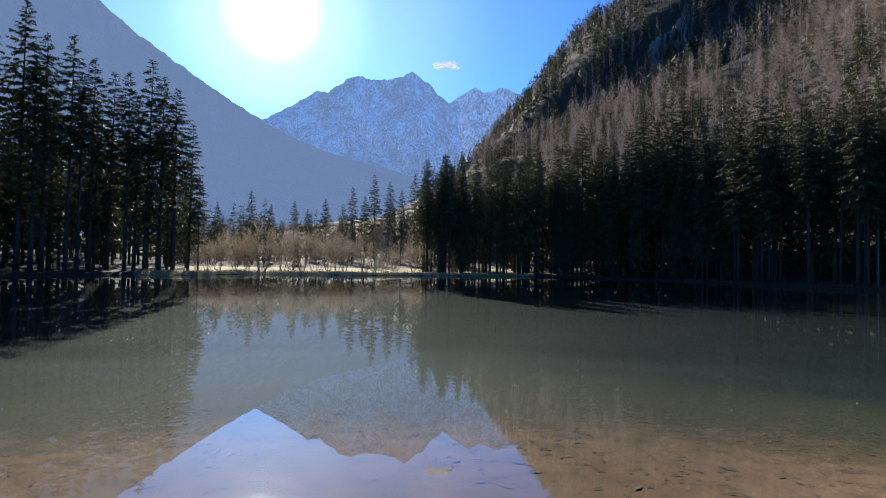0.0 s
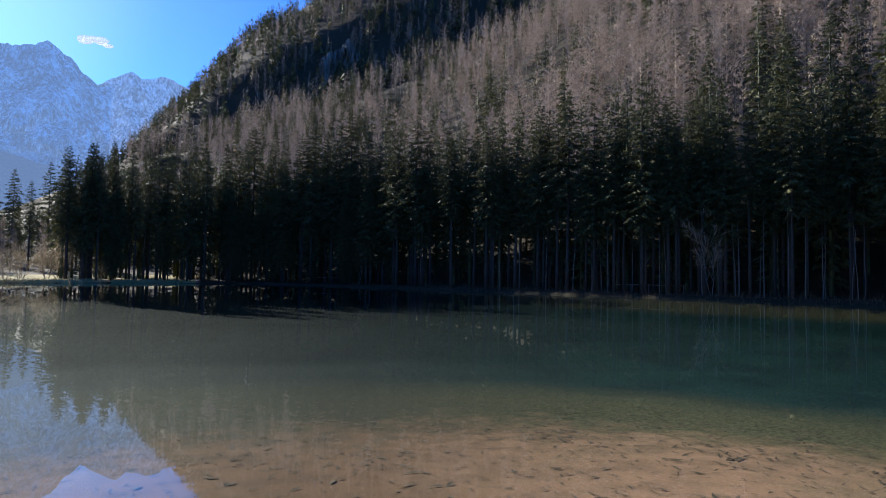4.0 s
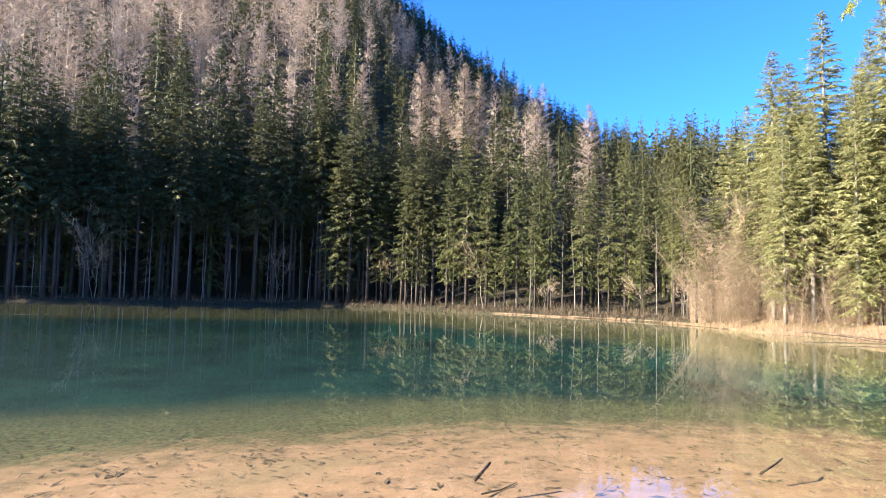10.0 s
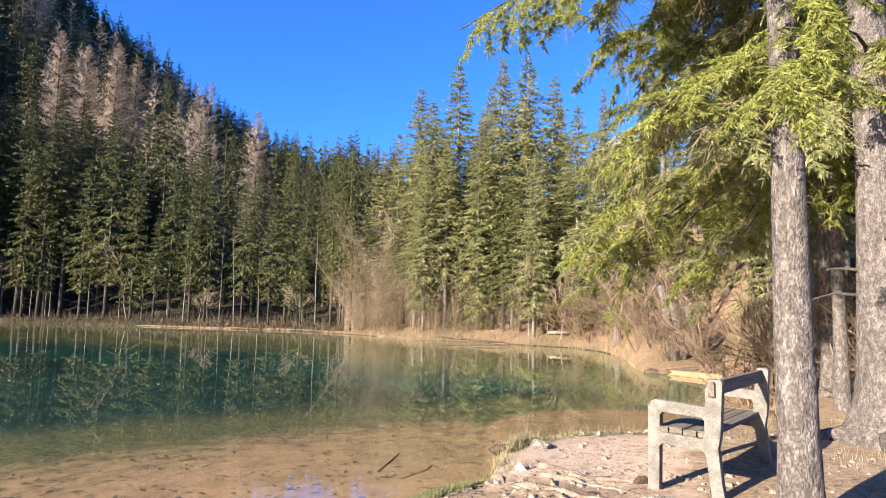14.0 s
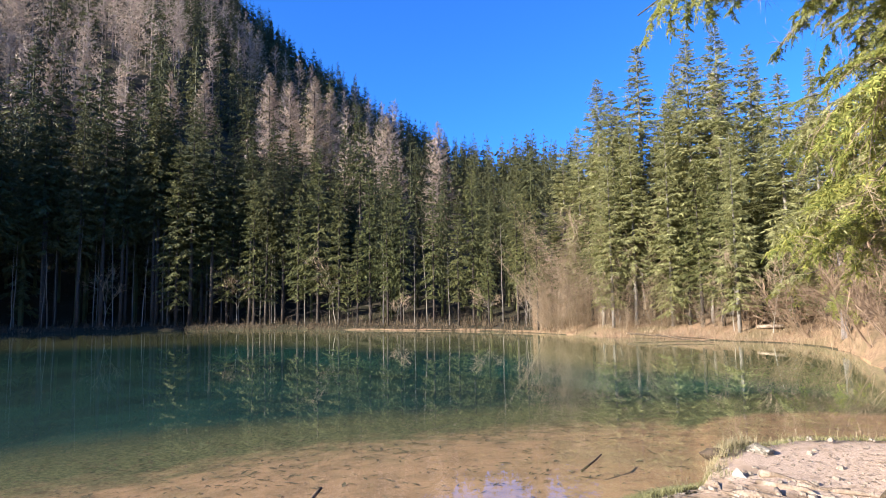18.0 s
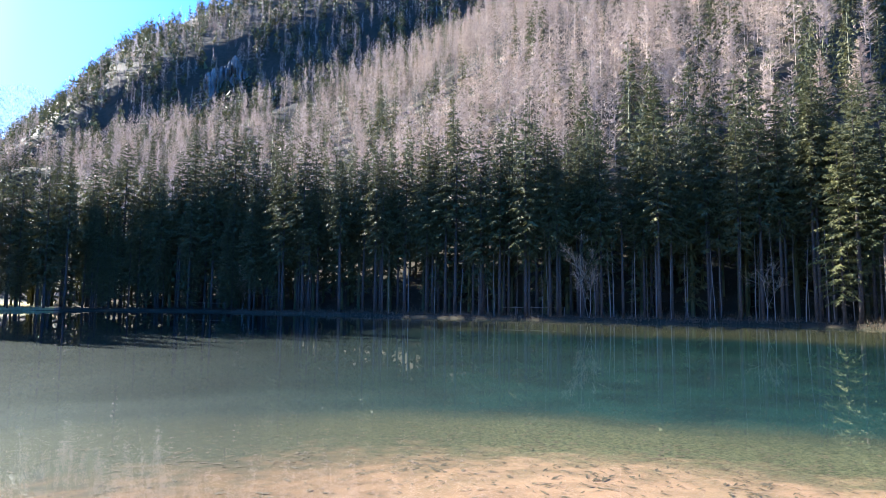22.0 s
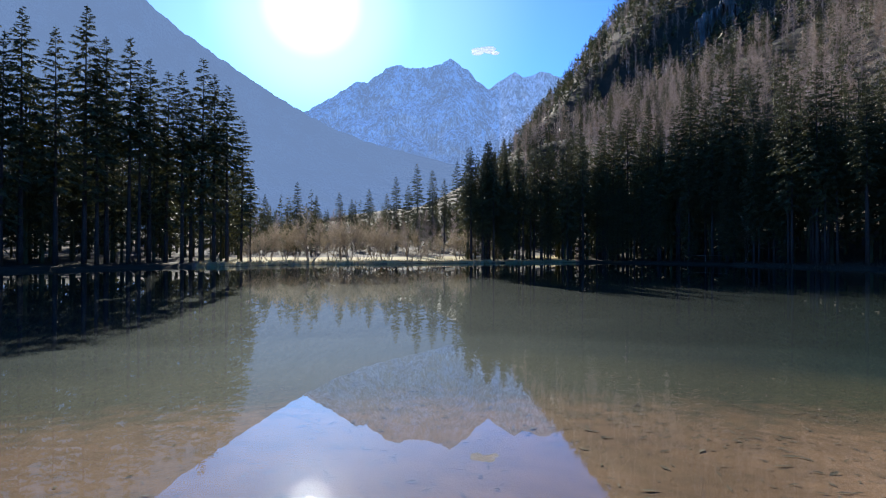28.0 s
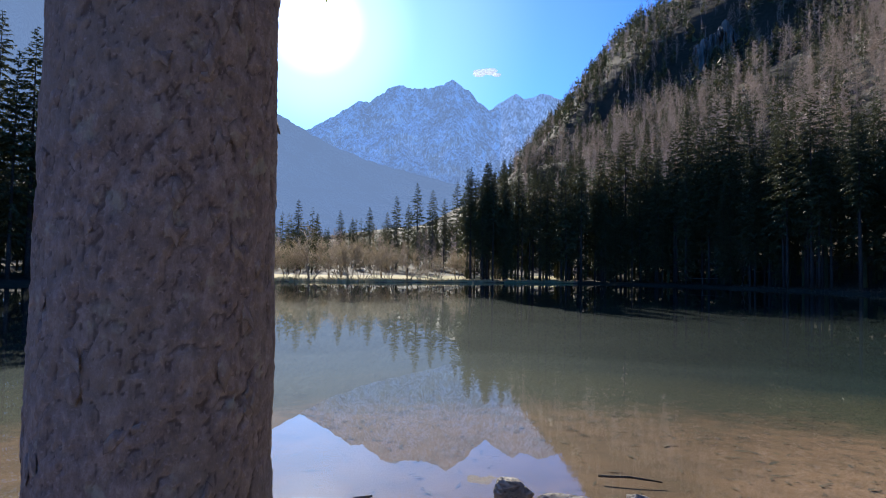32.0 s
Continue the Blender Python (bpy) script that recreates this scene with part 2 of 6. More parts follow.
def ground_material():
    """Sand, silt, gravel, grass, leaf litter, parted by what lies where."""
    k = Mat("ground")
    r, g, b = k.split(k.attr("cover"))[:3]  # r depth of water, g grass and painted bed dimming, b leaf litter and painted shade
    a1, a2, a3 = k.noise(0.35, 5), k.noise(2.2, 5), k.noise(14, 5)
    grit = k.noise(60, 3)
    sand = k.mix(k.step(a2, 0.35, 0.7), (0.36, 0.203, 0.110), (0.25, 0.142, 0.077))
    sand = k.mix(k.step(k.noise(5.5, 5, (1, 1, 1), 0.65), 0.55, 0.72), sand, (0.17, 0.11, 0.06))
    sand = k.mix(k.step(a1, 0.5, 0.72), sand, k.mix(0.5, sand, (0.24, 0.17, 0.085)))
    sand = k.mix(k.step(grit, 0.45, 0.7), sand, k.mix(0.25, sand, (0.6, 0.47, 0.36)))
    gravel = k.mix(k.step(grit, 0.35, 0.65), (0.53, 0.40, 0.31), (0.37, 0.27, 0.20))
    gravel = k.mix(k.step(a2, 0.5, 0.75), gravel, (0.33, 0.235, 0.165))
    litter = k.mix(k.step(a3, 0.35, 0.65), (0.29, 0.19, 0.12), (0.13, 0.088, 0.058))
    litter = k.mix(k.step(a1, 0.45, 0.7), litter, (0.15, 0.115, 0.065))
    grass = k.mix(k.step(a3, 0.35, 0.65), (0.36, 0.30, 0.12), (0.24, 0.23, 0.075))
    grass = k.mix(k.step(a2, 0.4, 0.7), grass, (0.40, 0.31, 0.17))
    land = k.mix(k.step(k.math("ADD", g, k.math("MULTIPLY", k.math("SUBTRACT", a2, 0.5), 0.7)), 0.4, 0.6), gravel, grass)
    soil = k.mix(k.step(a3, 0.35, 0.65), (0.31, 0.215, 0.142), (0.18, 0.122, 0.078))
    soil = k.mix(k.step(grit, 0.5, 0.75), soil, (0.40, 0.31, 0.225))
    land = k.mix(k.step(k.math("ADD", b, k.math("MULTIPLY", k.math("SUBTRACT", a2, 0.5), 0.7)), 0.4, 0.6), land, soil)
    land = k.mix(k.step(b, 0.8, 0.95), land, litter)
    # bed painted darker on the sunward side to keep its sunlit bottom dim
    sand = k.mix(k.math("MULTIPLY", g, 0.85), sand, k.mix(1.0, sand, (0.33, 0.30, 0.26), "MULTIPLY"))
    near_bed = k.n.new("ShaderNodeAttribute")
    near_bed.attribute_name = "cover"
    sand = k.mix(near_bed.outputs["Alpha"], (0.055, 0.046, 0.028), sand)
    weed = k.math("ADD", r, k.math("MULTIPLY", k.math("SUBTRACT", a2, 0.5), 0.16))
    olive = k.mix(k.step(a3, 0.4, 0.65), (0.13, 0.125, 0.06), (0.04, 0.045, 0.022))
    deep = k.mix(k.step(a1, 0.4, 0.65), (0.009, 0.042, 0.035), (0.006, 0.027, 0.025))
    # same dimming put into the deeper bed, so shadow edges hardly show
    sunward_dim = k.math("MULTIPLY", g, 0.8)
    olive = k.mix(sunward_dim, olive, (0.019, 0.021, 0.012))
    deep = k.mix(sunward_dim, deep, (0.003, 0.010, 0.009))
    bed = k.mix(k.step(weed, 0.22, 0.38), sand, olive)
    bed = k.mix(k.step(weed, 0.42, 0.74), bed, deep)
    # dark forest floor, its colour deepened for the shade of the wood
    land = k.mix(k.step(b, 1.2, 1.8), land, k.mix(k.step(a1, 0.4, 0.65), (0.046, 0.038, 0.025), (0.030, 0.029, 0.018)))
    wet = k.step(r, 0.0005, 0.006)
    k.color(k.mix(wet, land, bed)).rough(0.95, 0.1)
    k.bump(k.math("ADD", k.math("MULTIPLY", a3, 0.45), k.math("MULTIPLY", grit, 0.4)), 0.6, 0.022)
    return k.m


def water_material():
    """Clear still water: a mirror at grazing angles, see-through from above."""
    k = Mat("lake_water")
    k.n.remove(k.b)
    clear = k.n.new("ShaderNodeBsdfTransparent")
    clear.inputs["Color"].default_value = (0.93, 0.97, 0.95, 1)
    gloss = k.n.new("ShaderNodeBsdfGlossy")
    gloss.inputs["Roughness"].default_value = 0.0
    gloss.inputs["Color"].default_value = (0.93, 0.96, 0.96, 1)
    ripples = k.math("ADD", k.noise(0.9, 3, (1.0, 1.0, 1)), k.math("MULTIPLY", k.noise(5.0, 2), 0.06))
    calm = k.step(k.noise(0.045, 2), 0.35, 0.7)
    bp = k.n.new("ShaderNodeBump")
    bp.inputs["Distance"].default_value = 0.006
    k.l.new(k.math("MULTIPLY", calm, 0.22), bp.inputs["Strength"])
    k.l.new(ripples, bp.inputs["Height"])
    k.l.new(bp.outputs[0], gloss.inputs["Normal"])
    fr = k.n.new("ShaderNodeLayerWeight")
    fr.inputs["Blend"].default_value = 0.5
    gain = k.math("ADD", k.math("MULTIPLY", k.math("POWER", fr.outputs["Facing"], 4.8), 0.96), 0.02)
    ms = k.n.new("ShaderNodeMixShader")
    k.l.new(gain, ms.inputs[0])
    k.l.new(clear.outputs[0], ms.inputs[1])
    k.l.new(gloss.outputs[0], ms.inputs[2])
    k.l.new(ms.outputs[0], k.n["Material Output"].inputs["Surface"])
    return k.m


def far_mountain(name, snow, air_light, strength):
    """A mountain far off; a bluish emission on its surface stands in for kilometres of hazy lit air."""
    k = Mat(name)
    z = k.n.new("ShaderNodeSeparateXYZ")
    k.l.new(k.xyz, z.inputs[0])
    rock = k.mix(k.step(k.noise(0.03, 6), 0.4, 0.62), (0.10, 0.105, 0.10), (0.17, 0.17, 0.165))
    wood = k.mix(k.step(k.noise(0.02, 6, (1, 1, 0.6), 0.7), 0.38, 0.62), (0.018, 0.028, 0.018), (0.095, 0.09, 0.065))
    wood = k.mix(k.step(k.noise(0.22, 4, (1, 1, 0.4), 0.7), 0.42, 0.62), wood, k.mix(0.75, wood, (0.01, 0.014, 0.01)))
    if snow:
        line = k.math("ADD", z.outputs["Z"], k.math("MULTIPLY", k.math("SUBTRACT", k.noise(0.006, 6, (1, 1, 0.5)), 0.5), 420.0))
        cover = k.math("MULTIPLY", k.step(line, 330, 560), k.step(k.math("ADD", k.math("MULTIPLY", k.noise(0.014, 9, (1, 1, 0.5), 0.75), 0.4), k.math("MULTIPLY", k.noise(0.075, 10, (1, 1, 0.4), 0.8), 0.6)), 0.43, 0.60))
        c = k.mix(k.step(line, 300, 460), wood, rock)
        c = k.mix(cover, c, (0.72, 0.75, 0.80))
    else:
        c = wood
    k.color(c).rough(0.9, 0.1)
    # haze put in as a faint glow of the mountain surface
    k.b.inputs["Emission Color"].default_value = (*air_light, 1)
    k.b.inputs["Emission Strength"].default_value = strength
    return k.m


CLOUD = plain("cloud_white", (0.85, 0.86, 0.88), (0.80, 0.82, 0.86), 0.02, 1.0, 0.2)
# a weak emission stands in for daylight scattered inside the cloud
CLOUD.node_tree.nodes["Principled BSDF"].inputs["Emission Color"].default_value = (0.8, 0.88, 1.0, 1)
CLOUD.node_tree.nodes["Principled BSDF"].inputs["Emission Strength"].default_value = 0.25
GROUND, WATER = ground_material(), water_material()
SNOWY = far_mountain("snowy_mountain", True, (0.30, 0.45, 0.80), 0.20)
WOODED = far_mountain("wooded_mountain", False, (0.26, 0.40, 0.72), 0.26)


# ---- building blocks ----
def mesh_of(name, verts, faces, materials=(), smooth=False):
    me = bpy.data.meshes.new(name)
    me.from_pydata([tuple(v) for v in np.asarray(verts, float).tolist()], [], [tuple(f) for f in (faces.tolist() if isinstance(faces, np.ndarray) else faces)])
    for m in materials:
        me.materials.append(m)
    if smooth:
        me.polygons.foreach_set("use_smooth", [True] * len(me.polygons))
    return me


def piece(name, me, parent=None, m=None, label=""):
    """One mesh as a part under a thing (or as a thing where there is no parent)."""
    ob = new(name, me)
    if parent is not None:
        ob.parent = parent
    if m is not None:
        ob.matrix_basis = m
    return tagged(ob, label) if label else ob


def part(name, bm, material, parent, label="", smooth=False):
    me = bpy.data.meshes.new(name)
    bm.normal_update()
    bm.to_mesh(me)
    bm.free()
    me.materials.append(material)
    if smooth:
        me.polygons.foreach_set("use_smooth", [True] * len(me.polygons))
    return piece(name, me, parent, None, label)


def thing(name, m, label, category, group="", kind=""):
    ob = new(name)
    ob.empty_display_size = 0.2
    ob.matrix_basis = m
    return tagged(ob, label, category, group, kind)


def join(chunks):
    """One vertex and face list from several."""
    vs, fs, n = [], [], 0
    for v, f in chunks:
        v = np.asarray(v, float)
        vs.append(v)
        fs += [tuple(i + n for i in face) for face in f]
        n += len(v)
    return (np.concatenate(vs) if vs else np.zeros((0, 3))), fs


def tube(points, radii, sides=6, wobble=0.0, rng=None, cap=True):
    """A tapered tube along points."""
    pts = [Vector(p) for p in points]
    vs, fs = [], []
    ref = Vector((0, 0, 1)) if abs((pts[-1] - pts[0]).normalized().z) < 0.9 else Vector((1, 0, 0))
    for i, p in enumerate(pts):
        t = (pts[min(i + 1, len(pts) - 1)] - pts[max(i - 1, 0)]).normalized()
        u = t.cross(ref).normalized()
        w = t.cross(u)
        for k in range(sides):
            a = 2 * math.pi * k / sides
            r = radii[i] * (1 + (wobble * rng.uniform(-1, 1) if rng else 0))
            vs.append(p + u * (r * math.cos(a)) + w * (r * math.sin(a)))
    for i in range(len(pts) - 1):
        for k in range(sides):
            a, b = i * sides + k, i * sides + (k + 1) % sides
            fs.append((a, b, b + sides, a + sides))
    if cap:
        fs.append(tuple(range(sides))[::-1])
        fs.append(tuple((len(pts) - 1) * sides + k for k in range(sides)))
    return np.array([tuple(v) for v in vs]), fs


def smooth_noise(x, y, seed=0):
    """Cheap fractal waves for terrain, about -1 to 1."""
    rng = np.random.default_rng(seed)
    out, amp, tot = np.zeros_like(x), 1.0, 0.0
    freq = 1.0
    for _ in range(6):
        for _ in range(3):
            a = rng.uniform(0, 2 * np.pi)
            out += amp * np.sin(freq * (x * np.cos(a) + y * np.sin(a)) + rng.uniform(0, 6.28)) / 3
        tot += amp
        amp, freq = amp * 0.55, freq * 1.93
    return out / tot


# ---- the lie of the land, by heading from the lakeside ----
FAR_SHORE = [(-180, 1), (-112, 1), (-100, 14), (-85, 34), (-65, 55), (-49, 66), (-42, 74), (-36, 78), (-30, 90), (-24, 92), (-17, 99), (-9, 110), (-2, 116),
             (5, 106), (10, 95), (18, 80.5), (24, 74.2), (29, 69.8), (34, 66.6), (40, 64), (48, 62), (56, 61), (64, 58.5), (70, 53.5), (74, 49), (80, 45), (86, 42), (91, 38.5), (95, 35),
             (99, 32), (104, 31), (109, 29), (113, 28), (115.5, 26), (117.2, 23.5), (118.4, 19.5), (119.5, 18), (125, 17), (129, 12.5), (131, 1), (180, 1)]
NEAR_SHORE = [(-180, 1), (-112, 1), (-100, 3.0), (-60, 2.6), (-30, 2.1), (0, 2.1), (30, 2.4), (60, 2.7), (80, 3.5), (90, 4.4), (97, 5.1), (101, 5.45), (105.5, 5.95),
              (107, 6.9), (109, 7.5), (113, 8.2), (120, 8.7), (125, 9.5), (129, 11.4), (131, 1), (180, 1)]
RIDGE_EL = [(-180, 2), (-40, 2), (-30, 2.5), (-18, 5.0), (-14, 7.2), (-10, 9.6), (-2, 12.3), (4, 14.2), (11, 16.8), (18, 19.4), (26, 23.0), (35, 27), (50, 28.5), (58, 30),
            (62, 28.8), (65, 26.0), (68, 23.4), (72.5, 20.2), (77.8, 16.6), (80.4, 14.6), (85, 12.0), (90, 10.8), (95, 9.6), (102, 8), (112, 9), (125, 8), (150, 5), (180, 2)]
RIDGE_R = [(-180, 300), (-40, 420), (-20, 380), (0, 340), (30, 320), (55, 300), (66, 270), (78, 230), (88, 190), (97, 130), (105, 95), (120, 75), (180, 200)]
BACK_EL = [(-180, 1.5), (-40, 1.5), (-20, 4), (-14, 7.2), (-11.5, 9.0), (-10, 10.6), (-8.4, 12.6), (-6.2, 14.9), (-4.6, 17.2), (-3, 18.6), (-1.8, 20.4), (0.5, 22.2), (3, 23.5),
           (4.5, 24.6), (10, 27.5), (20, 31), (40, 33), (55, 30), (64, 25), (70, 18), (80, 11), (90, 8), (180, 1.5)]


def table(rows, az):
    a, v = zip(*rows)
    return np.interp(az, a, v)


def land(x, y):
    """Height of the ground, depth of the water over it, grass and litter (both also carry painted dimming), at places.
    """
    x, y = np.asarray(x, float), np.asarray(y, float)
    az, r = np.degrees(np.arctan2(x, y)), np.hypot(x, y)
    wig = smooth_noise(x * 0.35, y * 0.35, 3)
    far = table(FAR_SHORE, az) + wig * np.clip(r * 0.012, 0, 0.8)
    near = table(NEAR_SHORE, az) + wig * 0.10
    has_lake = far > near + 0.3
    inside = np.minimum(r - near, far - r)
    wet = has_lake & (inside > 0)
    fine = smooth_noise(x * 1.7, y * 1.7, 8)
    depth = np.minimum(0.02 + np.maximum(r - near, 0) * 0.085, 2.2)
    depth = np.minimum(depth, 0.03 + np.maximum(far - r, 0) * 0.30)
    depth = depth * (1 + 0.12 * wig) + 0.012 * fine
    z_bed = -np.maximum(depth, 0.004)
    d_near = np.where(has_lake, near - r, 5.0)
    z_near = np.clip(0.02 + d_near * 0.30, 0, 0.26) + np.clip(d_near - 0.8, 0, 6) * 0.012 + 0.02 * fine
    for mx, my, mr, mh in ((6.33, -1.86, 0.42, 0.11), (5.25, -0.92, 0.45, 0.06), (5.2, -1.9, 0.35, 0.04), (4.6, -1.7, 0.3, 0.04)):
        z_near = z_near + mh * np.exp(-((x - mx) ** 2 + (y - my) ** 2) / mr ** 2) * np.clip(d_near * 4, 0, 1)
    low = np.clip(0.02 + d_near * 0.15, 0, 0.33) + 0.01 * fine
    z_near = low + (z_near - low) * np.clip((az - 78) / 18, 0, 1)
    d = np.where(has_lake, r - far, r - 14.0)
    r1, r2 = table(RIDGE_R, az), 680.0
    z1, z2 = r1 * np.tan(np.radians(table(RIDGE_EL, az))), r2 * np.tan(np.radians(table(BACK_EL, az)))
    shelf = np.clip(d * 0.35, 0, 0.30) + np.clip((d - 1.5) * 0.045, 0, 0.34)
    steep = (az > 92) & (az < 128)
    shelf = np.where(steep, np.clip(d * 0.22, 0, 2.2) + np.clip(d - 6, 0, 30) * 0.22, shelf)
    meadow = (az > -40) & (az < -5)
    shelf = np.where(meadow, np.clip(d * 0.35, 0, 0.45) + np.clip(d, 0, 40) * 0.012, shelf)
    u = np.clip((d - 9) / np.maximum(r1 - (r - d) - 9, 20), 0, 1)
    rise = shelf + (z1 - shelf) * u ** np.where(meadow, 2.2, 1.12 - 0.14 * np.clip((az - 14) / 14, 0, 1) * np.clip((68 - az) / 10, 0, 1))
    u2 = np.clip((r - r1) / (r2 - r1), 0, 1)
    gully = np.sin(np.pi * np.clip(u2 * 2.2, 0, 1)) * 26
    back = z1 + (z2 - z1) * u2 ** 0.95 - gully
    z_far = np.where(r > r1, back, rise)
    z_far = np.where(r > r2, z2 * np.clip(1 - (r - r2) / 900, 0, 1), z_far)
    z_far = z_far + np.clip(d - 12, 0, 200) / 200 * 7 * smooth_noise(x * 0.03, y * 0.03, 5) * (u > 0)
    behind = ~has_lake
    z_far = np.where(behind, 0.33 + np.clip(r - 12, 0, 60) * (0.05 + 0.25 * np.clip((az - 127) / 8, 0, 1) * np.clip((175 - az) / 20, 0, 1)) + z_far * np.clip((r - 30) / 200, 0, 1), z_far)
    z_far = np.where(az > 121, 0.32 + (z_far - 0.32) * np.clip((r - 12) / 9, 0, 1), z_far)
    land_near = has_lake & (r <= near)
    z = np.where(wet, z_bed, np.where(land_near, z_near, z_far))
    z = np.where(behind & (r < 14), 0.33 + 0.02 * fine, z)
    grass = np.where(meadow & (d > -6) & (d < 26), 1.0, 0.0) + np.where(land_near & (d_near < 0.5) & (az > 93), 0.85, 0.0)
    # litter 2: dark forest floor; below heading 75 it also paints the bank's shade
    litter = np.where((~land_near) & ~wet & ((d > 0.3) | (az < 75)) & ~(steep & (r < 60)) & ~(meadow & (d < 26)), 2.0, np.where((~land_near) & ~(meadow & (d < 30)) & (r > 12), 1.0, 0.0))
    grass = np.where(land_near & (az <= 93), np.clip((38 - az) / 30, 0, 1), grass)
    patch = np.exp(-(((az - 113.5) / 8.5) ** 4 + ((r - 6.5) / 1.15) ** 4))
    soil = (land_near | (behind & (r < 16))) & ((az > 93) | (az < -100))
    litter = np.where(soil, 0.62 - 0.5 * patch, litter)
    grass = np.where(soil & ((az > 124) | (az < -100)) & (r > 5), 0.42, grass)
    # over the bed this mask carries the dimming painted in towards the sun
    grass = np.where(wet, np.clip((38 - az) / 30, 0, 1), grass)
    litter = np.where(wet & (far - r < 3) & (az < 72) & ~meadow, 2.0, litter)
    silt = np.where((r > 22) & (far - r < 9), 0.8 + 0.15 * wig, 0.0)
    silt = np.maximum(silt, 0.85 * np.clip((az - 99) / 6, 0, 1) * np.clip((r - near - 3.0) / 4, 0, 1))
    litter = np.where(land_near & (az <= 93), 0.7, litter)
    return z, np.where(wet, np.maximum(np.maximum(-z_bed, silt), 0.03), 0.0), grass, litter


def ground_at(x, y):
    return float(land(np.array([x]), np.array([y]))[0][0])


def polar(az, r):
    a = radians(az)
    return r * math.sin(a), r * math.cos(a)


# ---- the large structure ----
def build_ground():
    az = np.concatenate([np.arange(-180, -60, 2.0), np.arange(-60, 92, 0.7), np.arange(92, 136, 0.4), np.arange(136, 180, 1.5)])
    # rings follow the shores: up to the near one, across the lake, and away beyond the far one
    ease = 0.5 - 0.5 * np.cos(np.pi * np.linspace(0, 1, 90)) * np.abs(np.cos(np.pi * np.linspace(0, 1, 90))) ** 0.3
    out, step = [0.0], 0.22
    while out[-1] < 4600:
        out.append(out[-1] + step)
        step *= 1.05 if out[-1] < 30 else 1.035
    out = np.array(out[1:])
    near, far = table(NEAR_SHORE, az)[:, None], table(FAR_SHORE, az)[:, None]
    R = np.concatenate([0.0001 + near * np.linspace(0, 1, 14)[None, :-1], near + (far - near) * ease[None, :], far + out[None, :]], 1)
    A = np.repeat(az[:, None], R.shape[1], 1)
    X, Y = R * np.sin(np.radians(A)), R * np.cos(np.radians(A))
    z, depth, grass, litter = land(X, Y)
    n, m = A.shape
    verts = np.stack([X, Y, z], -1).reshape(-1, 3)
    i, j = np.meshgrid(np.arange(n), np.arange(m - 1), indexing="ij")
    i2 = (i + 1) % n
    faces = np.stack([i * m + j, i2 * m + j, i2 * m + j + 1, i * m + j + 1], -1).reshape(-1, 4)
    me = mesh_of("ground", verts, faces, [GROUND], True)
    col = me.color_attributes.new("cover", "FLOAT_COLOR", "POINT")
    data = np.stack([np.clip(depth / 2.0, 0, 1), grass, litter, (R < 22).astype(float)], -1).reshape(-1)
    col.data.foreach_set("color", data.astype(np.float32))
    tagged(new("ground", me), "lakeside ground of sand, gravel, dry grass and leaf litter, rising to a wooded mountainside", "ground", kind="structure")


def build_water():
    az = np.arange(-112, 131.01, 0.9)
    fr = np.concatenate([[0], np.geomspace(0.01, 1, 26)])
    A, T = np.meshgrid(az, fr, indexing="ij")
    near, far = table(NEAR_SHORE, A), table(FAR_SHORE, A)
    near, far = near - 0.8, np.maximum(far + 1.2, near)
    R = near + (far - near) * T
    verts = np.stack([R * np.sin(np.radians(A)), R * np.cos(np.radians(A)), 0 * R], -1).reshape(-1, 3)
    n, m = A.shape
    i, j = np.meshgrid(np.arange(n - 1), np.arange(m - 1), indexing="ij")
    faces = np.stack([i * m + j, (i + 1) * m + j, (i + 1) * m + j + 1, i * m + j + 1], -1).reshape(-1, 4)
    tagged(new("water", mesh_of("water", verts, faces, [WATER], True)), "still clear green lake water mirroring forest and sky", "water", kind="structure")


def build_mountain(name, ridge, base_el, r0, r1, material, label, rough, seed):
    """A far mountainside up to a ridge given by heading and elevation, falling away behind it."""
    az = np.arange(ridge[0][0], ridge[-1][0] + 0.01, 0.16)
    ts = np.concatenate([np.linspace(0, 1, 60), [1.08, 1.3]])
    A, T = np.meshgrid(az, ts, indexing="ij")
    el = table(ridge, A)
    jag = smooth_noise(A * 7.0, A * 0 + seed, seed) * 0.22 * rough
    R = r0 + (r1 - r0) * T
    top = (r1) * np.tan(np.radians(el + jag))
    low = r0 * math.tan(radians(base_el))
    up = np.clip(T, 0, 1)
    Z = low + (top - low) * up ** 1.25
    x, y = R * np.sin(np.radians(A)), R * np.cos(np.radians(A))
    f = 26.0 / r1
    relief = smooth_noise(x * f, y * f, seed + 1) + 0.7 * (1 - 2 * np.abs(smooth_noise(x * f * 2.1, y * f * 2.1, seed + 2)))
    body = np.sin(np.pi * np.clip(up, 0, 1)) ** 0.7
    R = R + relief * body * r1 * 0.035 * rough
    Z = np.where(T > 1, top * (1 - (T - 1) * 2.4), Z + relief * body * r1 * 0.008 * rough)
    verts = np.stack([R * np.sin(np.radians(A)), R * np.cos(np.radians(A)), Z], -1).reshape(-1, 3)
    n, m = A.shape
    i, j = np.meshgrid(np.arange(n - 1), np.arange(m - 1), indexing="ij")
    faces = np.stack([i * m + j, (i + 1) * m + j, (i + 1) * m + j + 1, i * m + j + 1], -1).reshape(-1, 4)
    tagged(new(name, mesh_of(name, verts, faces, [material], False)), label, "mountain", kind="structure")


